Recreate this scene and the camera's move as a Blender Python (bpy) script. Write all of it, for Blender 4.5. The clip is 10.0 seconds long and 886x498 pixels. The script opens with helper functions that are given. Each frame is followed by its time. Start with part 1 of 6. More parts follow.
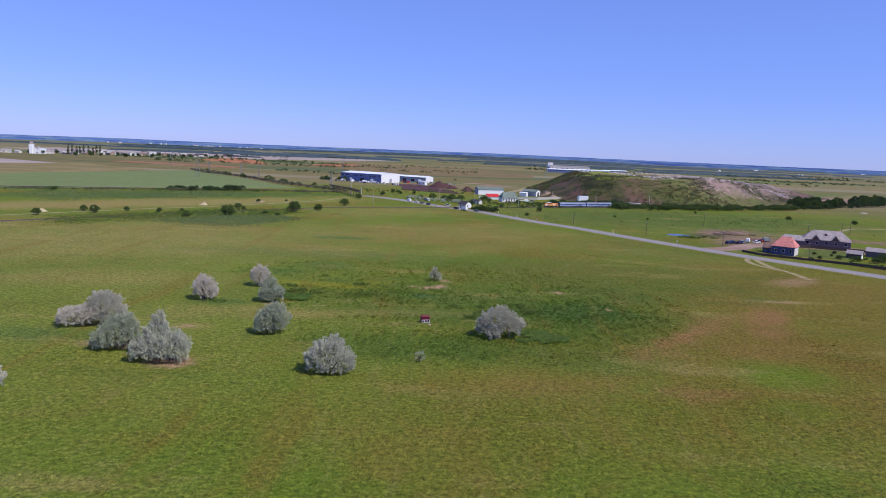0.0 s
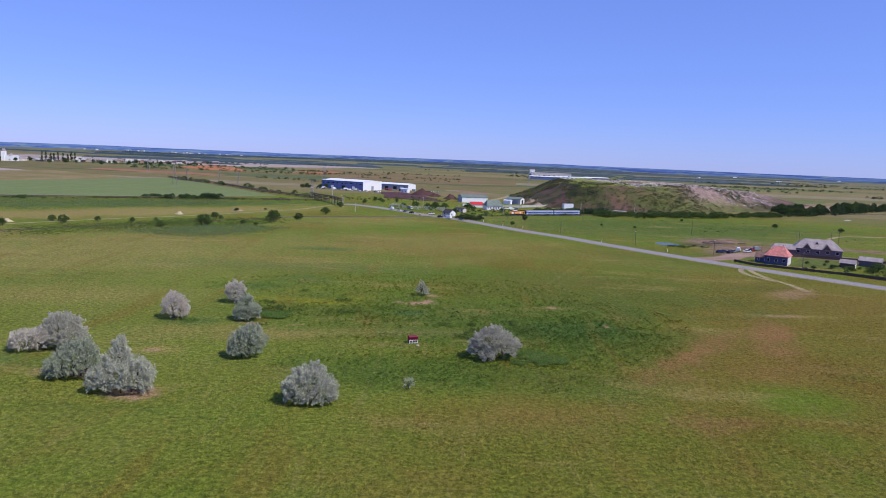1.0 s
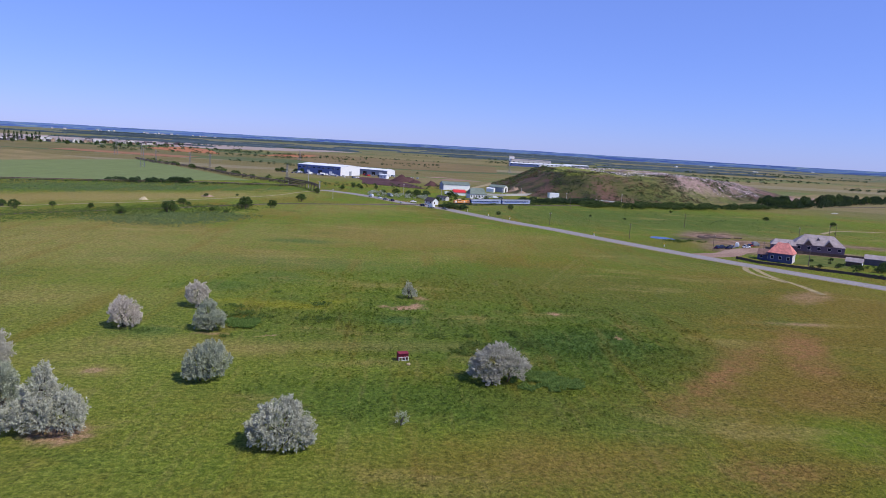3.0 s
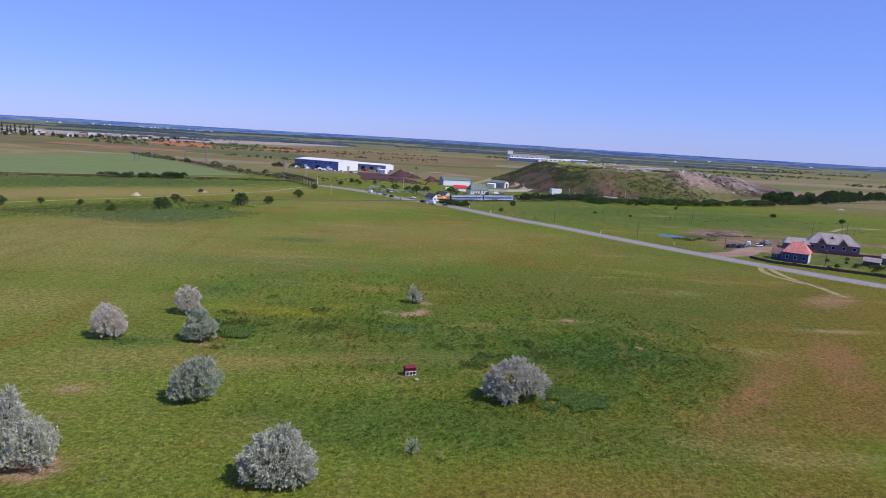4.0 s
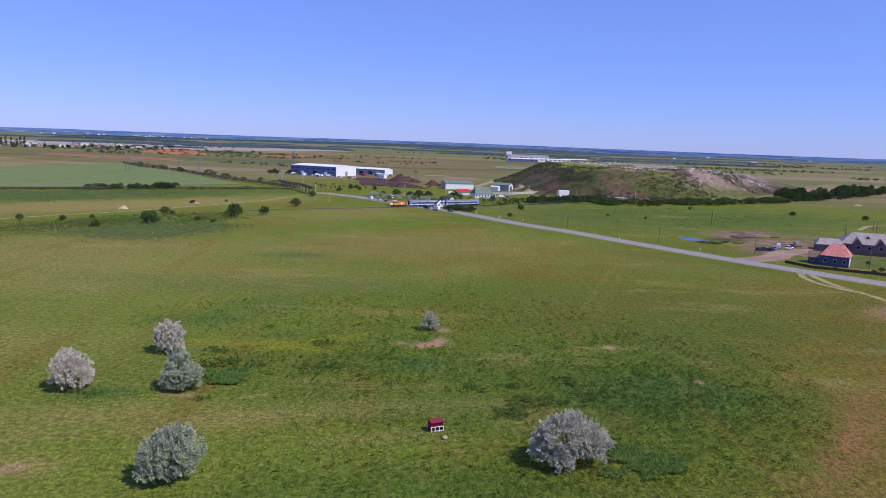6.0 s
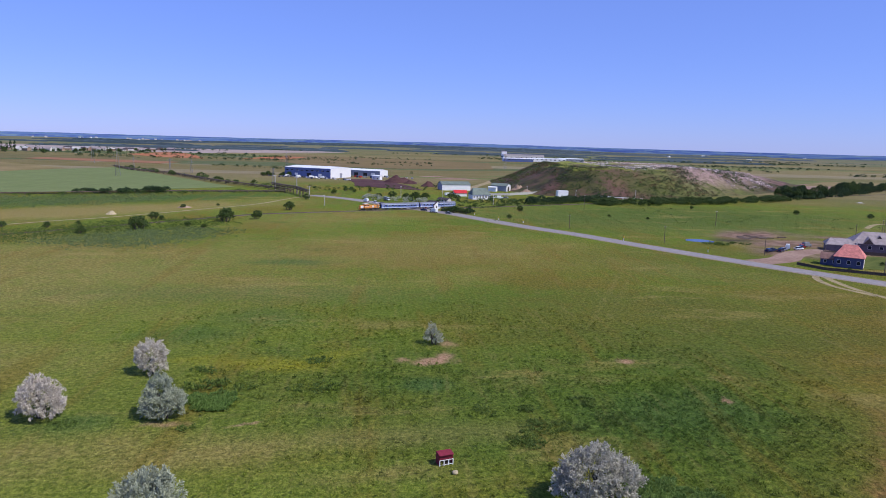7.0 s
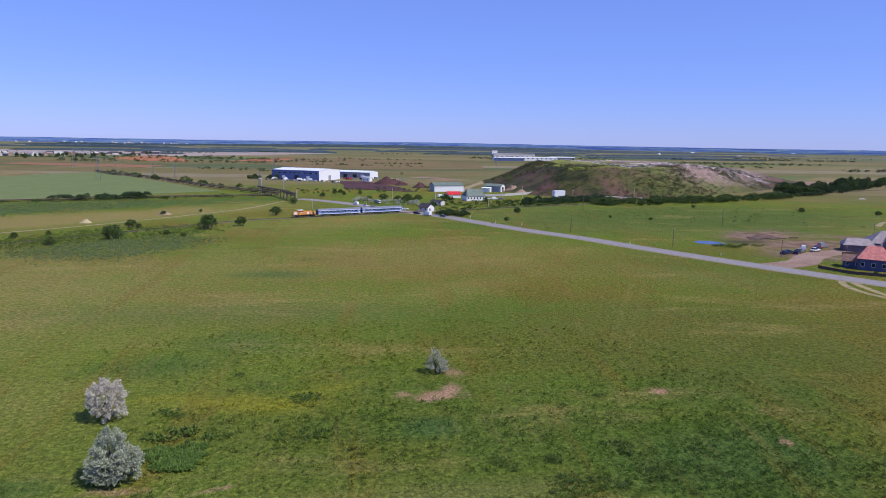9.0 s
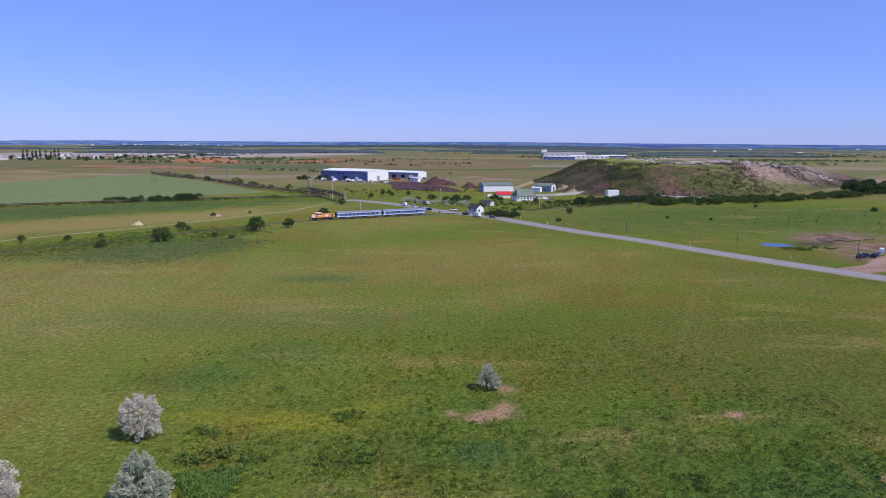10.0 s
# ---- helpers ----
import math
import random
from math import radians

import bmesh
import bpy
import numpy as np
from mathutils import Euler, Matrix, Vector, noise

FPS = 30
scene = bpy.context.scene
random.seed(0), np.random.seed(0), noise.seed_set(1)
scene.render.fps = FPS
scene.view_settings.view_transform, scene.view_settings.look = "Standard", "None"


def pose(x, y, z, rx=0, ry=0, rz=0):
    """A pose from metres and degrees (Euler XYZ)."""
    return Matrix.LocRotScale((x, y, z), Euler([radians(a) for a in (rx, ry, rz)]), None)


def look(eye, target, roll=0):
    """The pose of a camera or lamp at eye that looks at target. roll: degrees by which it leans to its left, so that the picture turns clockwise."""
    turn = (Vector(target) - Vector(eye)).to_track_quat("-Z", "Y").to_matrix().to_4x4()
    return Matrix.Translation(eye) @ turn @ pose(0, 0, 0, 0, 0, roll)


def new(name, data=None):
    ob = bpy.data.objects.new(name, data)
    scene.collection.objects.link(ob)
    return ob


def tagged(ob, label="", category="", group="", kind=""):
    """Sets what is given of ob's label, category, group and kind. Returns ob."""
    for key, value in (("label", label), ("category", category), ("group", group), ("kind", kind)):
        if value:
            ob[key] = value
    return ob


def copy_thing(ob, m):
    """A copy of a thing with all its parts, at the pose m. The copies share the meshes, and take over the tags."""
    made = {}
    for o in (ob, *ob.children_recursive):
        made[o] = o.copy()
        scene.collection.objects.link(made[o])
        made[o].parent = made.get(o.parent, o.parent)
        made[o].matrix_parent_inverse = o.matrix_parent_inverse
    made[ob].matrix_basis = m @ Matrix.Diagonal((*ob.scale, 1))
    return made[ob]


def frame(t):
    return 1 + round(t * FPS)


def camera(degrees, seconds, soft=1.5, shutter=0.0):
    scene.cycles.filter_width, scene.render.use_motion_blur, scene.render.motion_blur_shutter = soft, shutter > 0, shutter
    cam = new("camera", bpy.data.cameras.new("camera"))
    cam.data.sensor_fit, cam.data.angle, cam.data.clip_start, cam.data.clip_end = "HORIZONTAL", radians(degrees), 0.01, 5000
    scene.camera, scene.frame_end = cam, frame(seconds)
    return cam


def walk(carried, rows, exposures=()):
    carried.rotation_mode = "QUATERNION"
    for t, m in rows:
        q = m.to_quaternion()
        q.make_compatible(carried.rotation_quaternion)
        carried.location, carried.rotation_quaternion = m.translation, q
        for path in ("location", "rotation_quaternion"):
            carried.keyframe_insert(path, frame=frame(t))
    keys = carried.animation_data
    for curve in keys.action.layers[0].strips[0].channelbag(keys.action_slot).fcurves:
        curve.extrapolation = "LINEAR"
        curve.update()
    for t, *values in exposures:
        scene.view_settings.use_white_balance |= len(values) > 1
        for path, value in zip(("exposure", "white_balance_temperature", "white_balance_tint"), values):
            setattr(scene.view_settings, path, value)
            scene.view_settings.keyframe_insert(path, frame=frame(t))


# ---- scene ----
cam = camera(65.7, 10.0, soft=0.9)
PATH = [
    (0, (-0.079, 0.151, 41.656), (-0.076, 2.131, 41.371), 2.4),
    (0.5, (-0.926, 5.788, 41.741), (-0.898, 7.769, 41.469), 2.3),
    (1, (-1.801, 11.353, 41.827), (-1.745, 13.335, 41.564), 2.4),
    (1.5, (-2.629, 16.911, 41.9), (-2.546, 18.891, 41.634), 2.8),
    (2, (-3.431, 22.474, 41.97), (-3.327, 24.452, 41.692), 3.1),
    (2.5, (-4.263, 28.071, 42.036), (-4.145, 30.046, 41.746), 3.2),
    (4, (-6.984, 44.833, 42.13), (-6.848, 46.803, 41.813), 3.4),
    (4.5, (-7.916, 50.561, 42.152), (-7.779, 52.531, 41.834), 3.2),
    (5, (-8.818, 56.223, 42.151), (-8.68, 58.192, 41.833), 2.9),
    (5.5, (-9.565, 61.89, 42.157), (-9.428, 63.86, 41.843), 2.4),
    (7, (-11.139, 77.645, 42.229), (-10.985, 79.615, 41.919), 1.6),
    (7.5, (-11.549, 82.632, 42.234), (-11.384, 84.602, 41.925), 1.3),
    (8, (-11.824, 87.277, 42.197), (-11.652, 89.246, 41.889), 1.2),
    (8.5, (-12.007, 91.736, 42.2), (-11.829, 93.704, 41.892), 1.0),
    (9, (-12.177, 96.042, 42.182), (-11.995, 98.01, 41.872), 0.9),
    (9.5, (-12.182, 100.403, 42.175), (-12.077, 102.376, 41.863), 0.6),
    (10, (-12.009, 104.714, 42.146), (-11.968, 106.689, 41.833), 0.3),
]
walk(cam, [(t, look(eye, target, roll)) for t, eye, target, roll in PATH], [(0, 0.0, 6420, 11), (10, 0.0, 6420, 11)])

# ---- light ----
SUN_DIR = Vector((0.80, -0.52, 1.18)).normalized()
world = bpy.data.worlds.new("world")
scene.world = world
world.use_nodes = True
wt = world.node_tree
sky = wt.nodes.new("ShaderNodeTexSky")
sky.sky_type = 'NISHITA'
sky.sun_disc = False
sky.sun_elevation = math.asin(SUN_DIR.z)
sky.sun_rotation = math.atan2(SUN_DIR.x, SUN_DIR.y)
sky.altitude, sky.air_density, sky.dust_density, sky.ozone_density = 300.0, 1.0, 0.1, 6.0
cool = wt.nodes.new("ShaderNodeMix")
cool.data_type, cool.blend_type = 'RGBA', 'MULTIPLY'
cool.inputs[0].default_value = 1.0
cool.inputs[7].default_value = (0.76, 0.83, 1.5, 1)
wt.links.new(sky.outputs[0], cool.inputs[6])
haze = wt.nodes.new("ShaderNodeMix")
haze.data_type = 'RGBA'
haze.inputs[0].default_value = 0.36
haze.inputs[7].default_value = (3.0, 4.5, 10.8, 1)
wt.links.new(cool.outputs[2], haze.inputs[6])
wt.links.new(haze.outputs[2], wt.nodes["Background"].inputs[0])
wt.nodes["Background"].inputs[1].default_value = 0.098
sun = new("sun", bpy.data.lights.new("sun", 'SUN'))
sun.data.energy, sun.data.angle, sun.data.color = 4.08, radians(0.5), (1.0, 0.95, 0.86)
sun.matrix_world = look(SUN_DIR * 400, (0, 0, 0))


# ---- material tools ----
def mat(name, rough=0.85, metal=0.0):
    m = bpy.data.materials.new(name)
    m.use_nodes = True
    b = m.node_tree.nodes["Principled BSDF"]
    b.inputs["Roughness"].default_value, b.inputs["Metallic"].default_value = rough, metal
    b.inputs["Specular IOR Level"].default_value = 0.3
    return m, m.node_tree, b


def link(t, a, b):
    t.links.new(a, b)


def node(t, kind, **ins):
    n = t.nodes.new("ShaderNode" + kind)
    for k, v in ins.items():
        n.inputs[k.replace("_", " ")].default_value = v
    return n


def pos(t):
    return t.nodes.new("ShaderNodeNewGeometry").outputs["Position"]


def nz(t, scale, vec=None, detail=3.0, rough=0.6, stretch=None):
    n = node(t, "TexNoise", Scale=scale, Detail=detail, Roughness=rough)
    v = vec or pos(t)
    if stretch:
        mp = node(t, "Mapping")
        mp.inputs["Scale"].default_value = stretch[:3]
        if len(stretch) > 3:
            mp.inputs["Rotation"].default_value = (0, 0, radians(stretch[3]))
        link(t, v, mp.inputs[0])
        v = mp.outputs[0]
    link(t, v, n.inputs["Vector"])
    return n.outputs["Fac"]


def ramp(t, fac, a, b, lo=0.0, hi=1.0):
    n = node(t, "MapRange")
    n.interpolation_type = 'SMOOTHSTEP'
    link(t, fac, n.inputs[0])
    for i, v in enumerate((a, b, lo, hi)):
        n.inputs[i + 1].default_value = v
    return n.outputs[0]


def mul(t, a, b, op='MULTIPLY'):
    n = t.nodes.new("ShaderNodeMath")
    n.operation = op
    for i, v in enumerate((a, b)):
        if isinstance(v, (int, float)):
            n.inputs[i].default_value = v
        else:
            link(t, v, n.inputs[i])
    return n.outputs[0]


def mix(t, fac, a, b, kind='MIX'):
    n = t.nodes.new("ShaderNodeMix")
    n.data_type, n.blend_type = 'RGBA', kind
    for i, v in ((0, fac), (6, a), (7, b)):
        if isinstance(v, (int, float)):
            n.inputs[i].default_value = v
        elif isinstance(v, tuple):
            n.inputs[i].default_value = (*v, 1)
        else:
            link(t, v, n.inputs[i])
    return n.outputs[2]


def bump(t, b, height, strength=0.3, dist=0.1):
    n = node(t, "Bump", Strength=strength, Distance=dist)
    link(t, height, n.inputs["Height"])
    link(t, n.outputs[0], b.inputs["Normal"])


def simple(name, col, rough=0.8, metal=0.0, var=0.18, scale=1.5, dirt=(0.16, 0.13, 0.1), dirty=0.25, island=0.0):
    """A painted or raw surface with grain, stains and a little relief."""
    m, t, b = mat(name, rough, metal)
    co = t.nodes.new("ShaderNodeTexCoord").outputs["Object"]
    c = mix(t, ramp(t, nz(t, scale, co), 0.3, 0.7), tuple(v * (1 - var) for v in col), tuple(min(1, v * (1 + var)) for v in col))
    c = mix(t, mul(t, ramp(t, nz(t, scale * 0.3, co, 5.0, 0.7), 0.5, 0.75), dirty), c, dirt)
    if island:
        rnd = t.nodes.new("ShaderNodeNewGeometry").outputs["Random Per Island"]
        c = mix(t, 1.0, c, mix(t, rnd, (1 - island,) * 3, (1 + island,) * 3), 'MULTIPLY')
    link(t, c, b.inputs["Base Color"])
    bump(t, b, nz(t, scale * 8, co), 0.15, 0.02)
    return m


def spot(t, x, y, rx, ry, turn=0.0, soft=0.5, rag=0.35, rs=0.15):
    """1 inside a ragged ellipse on the ground, 0 outside."""
    mp = node(t, "Mapping")
    mp.vector_type = 'TEXTURE'
    mp.inputs["Location"].default_value = (x, y, 0)
    mp.inputs["Rotation"].default_value = (0, 0, radians(turn))
    mp.inputs["Scale"].default_value = (rx, ry, 1e6)
    link(t, pos(t), mp.inputs[0])
    ln = t.nodes.new("ShaderNodeVectorMath")
    ln.operation = 'LENGTH'
    link(t, mp.outputs[0], ln.inputs[0])
    d = mul(t, ln.outputs["Value"], mul(t, mul(t, nz(t, rs), 0.5, 'SUBTRACT'), rag * 3), 'ADD')
    return ramp(t, d, 1 - soft, 1 + soft, 1.0, 0.0)


# Where the meadow grows differently: (x, y, half length, half width, turn, strength) of each patch.
PATCHES = {
    "olive": (0.8, 0.35, "wide", (
        (82, 150, 52, 34, 40, 0.7), (118, 215, 50, 70, -30, 0.75), (22, 102, 60, 14, 0, 0.4), (40, 330, 70, 40, 0, 0.4), (95, 120, 45, 40, 0, 0.6),
        (58, 243, 45, 20, 15, 0.6), (14, 222, 16, 6, 10, 0.5), (-35, 165, 16, 6, 5, 0.6), (15, 122, 30, 8, 10, 0.6),)),
    "fresh": (0.8, 0.35, "wide", (
        (-75, 165, 70, 75, 0, 0.75), (-20, 195, 40, 30, 0, 0.45), (-120, 260, 60, 50, 20, 0.5),)),
    "dry": (0.8, 0.5, "broad", (
        (-85, 262, 75, 40, 20, 0.4), (-140, 280, 90, 70, 20, 0.6), (-30, 168, 18, 4, 15, 0.65), (-12, 160, 9, 2, 10, 0.6), (-40, 330, 90, 35, 10, 0.4),
        (5, 350, 60, 35, 0, 0.4), (110, 470, 70, 40, -30, 0.5), (205, 480, 70, 45, -20, 0.5), (-195, 440, 130, 26, 40, 0.85), (-40, 450, 50, 30, 40, 0.4),
        (-106, 202, 34, 14, 10, 0.6), (-54, 168, 16, 5, 10, 0.5), (-32, 169, 14, 4, 5, 0.5), (-57, 151, 5, 3, 10, 0.7), (103, 206, 14, 2, 0, 0.6),
        (-5, 172, 20, 3, 5, 0.75), (-60, 215, 30, 6, 30, 0.3), (10, 290, 25, 12, 40, 0.35), (-60, 160, 20, 4, 30, 0.3), (85, 310, 35, 12, -40, 0.3),
        (53, 270, 46, 0.8, 66, 0.28), (56.5, 269, 46, 0.8, 66, 0.22),)),
    "lush": (0.6, 0.35, "wide", (
        (34, 178, 30, 28, 0, 0.75), (50, 206, 22, 18, 0, 0.7), (8, 172, 24, 12, 0, 0.6), (0, 142, 30, 10, 0, 0.7), (-12, 193, 14, 10, 0, 0.7), (-20, 195, 35, 20, 10, 0.35),
        (12, 190, 24, 14, 0, 0.7), (30, 138, 16, 10, 0, 0.5), (-205, 522, 150, 27, 33, 0.8), (-135, 375, 48, 22, 25, 0.3), (110, 570, 60, 22, 20, 0.6),
        (0, 560, 50, 25, 20, 0.4), (30, 225, 20, 6, 10, 0.5), (5, 195, 60, 26, 5, 0.5), (170, 485, 130, 70, 10, 0.85), (60, 225, 50, 16, 0, 0.55), (45, 250, 70, 25, 0, 0.4), (110, 330, 40, 50, -35, 0.3),)),
    "teal": (0.7, 0.35, "wide", (
        (36, 180, 16, 9, 10, 0.5), (-53, 223, 12, 6, 10, 0.7), (-41, 237, 10, 8, 0, 0.6), (-5, 193, 4, 3, 0, 0.7), (-45, 312, 12, 5, 0, 0.7), (-55, 262, 40, 10, 0, 0.3),
        (-84, 140, 12, 5, 0, 0.5), (-58, 176, 6, 4, 0, 0.6), (-205, 515, 150, 18, 33, 0.6),)),
    "bright": (0.8, 0.35, "wide", (
        (68, 132, 9, 8, 0, 0.8), (63, 113, 8, 5, 0, 0.5), (-60, 230, 60, 20, 10, 0.3),)),
    "yellow": (0.7, 0.35, "wide", (
        (-34, 204, 14, 4, -5, 0.6), (-22, 209, 8, 2.5, 25, 0.5), (-46, 207, 7, 1.6, 15, 0.5), (-29, 202, 4, 0.9, 15, 0.9),)),
    "soil": (0.6, 0.8, "close", (
        (-2.3, 205.6, 3.4, 1.9, 12, 1.0), (-0.4, 208.0, 1.5, 3.8, -14, 1.0), (-8.3, 206, 1.4, 1.2, 0, 0.7), (36, 206, 1.4, 1.4, 0, 1.0), (46.4, 184.8, 0.9, 0.9, 0, 0.9),
        (1.2, 217, 1.5, 2.0, 0, 0.7), (127, 243, 12, 5, 40, 0.5), (103, 206, 6, 1.2, 0, 0.6), (-50, 125.0, 3.6, 3.0, 5, 0.9), (-63, 135.0, 5, 2.2, 10, 0.8),
        (-70, 135, 4, 2, 10, 0.4), (-57, 151, 1.6, 1.0, 30, 0.7), (-44, 176.0, 3.5, 0.9, 0, 0.6), (-32, 176, 2.2, 0.35, 20, 0.7),)),
    "rusty": (0.8, 0.9, "wide", (
        (60, 161, 19, 3.6, 48, 1.0), (50, 148, 14, 5, 40, 0.5), (88, 180, 15, 4.6, 66, 1.0), (46, 119, 9, 4, 10, 0.6), (75, 150, 12, 6, 20, 0.3),
        (20, 118, 18, 6, 15, 0.3),)),
    "trod": (0.6, 0.6, "wide", (
        (172, 408, 24, 12, 30, 0.95), (170, 378, 22, 12, 20, 0.9), (150, 352, 11, 7, 30, 0.9), (225, 392, 45, 8, -25, 0.9), (205, 340, 40, 8, -32, 0.9), (215, 345, 40, 7, -30, 0.9), (196, 352, 24, 9, -25, 0.8), (160, 345, 14, 8, 0, 0.7),
        (-12, 498, 16, 4, 26, 0.8), (8, 509, 10, 6, 0, 0.7),)),
    "stubble": (0.5, 0.4, "broad", (
        (-200, 437, 130, 21, 40, 0.7),)),
    "mud": (0.6, 0.6, "wide", (
        (150, 386, 10, 4, 20, 0.85),)),
}
KINDS = tuple(PATCHES)


def patch_strength(x, y):
    """How strongly each kind of growth stands at every given point, a row for each kind."""
    warp = {}
    for name, size, k in (("broad", 0.045, 1.5), ("wide", 0.14, 4.5), ("close", 0.5, 7.5)):
        warp[name] = np.array([noise.noise((a * size, b * size, k)) + 0.5 * noise.noise((a * size * 2.7, b * size * 2.7, k)) for a, b in zip(x.tolist(), y.tolist())])
    rows = []
    for soft, rag, grain, places in PATCHES.values():
        best = np.zeros(len(x))
        for px, py, rx, ry, turn, f in places:
            c, sn = math.cos(radians(turn)), math.sin(radians(turn))
            u, v = (c * (x - px) + sn * (y - py)) / rx, (-sn * (x - px) + c * (y - py)) / ry
            d = np.hypot(u, v) + warp[grain] * rag * 0.75
            k = np.clip((1 + soft - d) / (2 * soft), 0, 1)
            best = np.maximum(best, f * k * k * (3 - 2 * k))
        rows.append(best)
    return rows


def paint_growth(ob, x, y, repeat=1):
    """Store the strengths on the mesh's points, three kinds to a layer."""
    rows = [np.repeat(r, repeat) for r in patch_strength(x, y)]
    for k in range(0, len(rows), 3):
        layer = ob.data.attributes.new("growth_%d" % (k // 3), 'FLOAT_VECTOR', 'POINT')
        layer.data.foreach_set("vector", np.stack(rows[k:k + 3], 1).ravel())


def growth(t):
    """The stored strengths by kind."""
    found = {}
    for k in range(0, len(KINDS), 3):
        at = t.nodes.new("ShaderNodeAttribute")
        at.attribute_name = "growth_%d" % (k // 3)
        sp = t.nodes.new("ShaderNodeSeparateXYZ")
        link(t, at.outputs["Vector"], sp.inputs[0])
        for q, name in enumerate(KINDS[k:k + 3]):
            found[name] = sp.outputs[q]
    return found


def meadow_color(t):
    """The colour of the meadow by its place: lush and dry parts, bare soil."""
    g = growth(t)
    fine = ramp(t, nz(t, 1.3, None, 5.0, 0.75), 0.32, 0.68)
    mid = nz(t, 0.16, None, 5.0, 0.7)
    big = nz(t, 0.020, None, 4.0, 0.6)
    green = mix(t, fine, (0.072, 0.114, 0.009), (0.160, 0.208, 0.024))
    dry = mix(t, fine, (0.190, 0.152, 0.044), (0.365, 0.285, 0.110))
    olive = mix(t, fine, (0.118, 0.080, 0.013), (0.228, 0.152, 0.033))
    c = mix(t, ramp(t, mid, 0.45, 0.72, 0.0, 0.4), green, olive)
    c = mix(t, ramp(t, big, 0.44, 0.64, 0.0, 0.55), c, olive)
    c = mix(t, g["olive"], c, olive)
    c = mix(t, g["fresh"], c, mix(t, fine, (0.098, 0.134, 0.016), (0.230, 0.252, 0.050)))
    c = mix(t, mul(t, g["dry"], ramp(t, mid, 0.25, 0.6, 0.35, 1.0)), c, dry)
    lush = mix(t, fine, (0.034, 0.072, 0.010), (0.096, 0.150, 0.024))
    c = mix(t, g["lush"], c, lush)
    c = mix(t, g["teal"], c, mix(t, fine, (0.030, 0.076, 0.018), (0.085, 0.150, 0.042)))
    c = mix(t, g["bright"], c, (0.105, 0.165, 0.012))
    c = mix(t, g["yellow"], c, (0.24, 0.23, 0.022))
    c = mix(t, ramp(t, nz(t, 0.12, None, 4.0, 0.65, (1.0, 0.10, 1.0, -14)), 0.52, 0.68, 0.0, 0.42), c, olive)
    c = mix(t, ramp(t, nz(t, 0.05, None, 5.0, 0.7, (0.35, 1.0, 1.0, 12)), 0.54, 0.70, 0.0, 0.5), c, dry)
    c = mix(t, ramp(t, nz(t, 0.045, None, 5.0, 0.7, (0.5, 1.0, 1.0, 40)), 0.56, 0.72, 0.0, 0.5), c, lush)
    speck = ramp(t, nz(t, 0.9, None, 6.0, 0.85), 0.36, 0.64)
    c = mix(t, 1.0, c, mix(t, speck, (0.76, 0.79, 0.70), (1.50, 1.45, 1.38)), 'MULTIPLY')
    streak = ramp(t, nz(t, 0.5, None, 3.0, 0.6, (1.0, 0.12, 1.0, 25)), 0.55, 0.7)
    c = mix(t, mul(t, streak, 0.22), c, dry)
    c = mix(t, g["stubble"], c, mix(t, fine, (0.20, 0.160, 0.045), (0.34, 0.265, 0.090)))
    worn = ramp(t, nz(t, 0.9, None, 4.0, 0.7), 0.3, 0.55, 0.35, 1.0)
    c = mix(t, mul(t, g["soil"], worn), c, mix(t, ramp(t, nz(t, 3.0), 0.3, 0.7), (0.30, 0.165, 0.095), (0.58, 0.36, 0.23)))
    torn = ramp(t, nz(t, 0.35, None, 5.0, 0.75), 0.36, 0.58, 0.45, 1.0)
    c = mix(t, mul(t, g["rusty"], torn), c, mix(t, fine, (0.16, 0.090, 0.026), (0.40, 0.205, 0.085)))
    c = mix(t, g["trod"], c, mix(t, ramp(t, nz(t, 0.12, None, 5.0, 0.7), 0.35, 0.65), (0.15, 0.085, 0.065), (0.34, 0.215, 0.16)))
    return mix(t, g["mud"], c, (0.055, 0.045, 0.04))


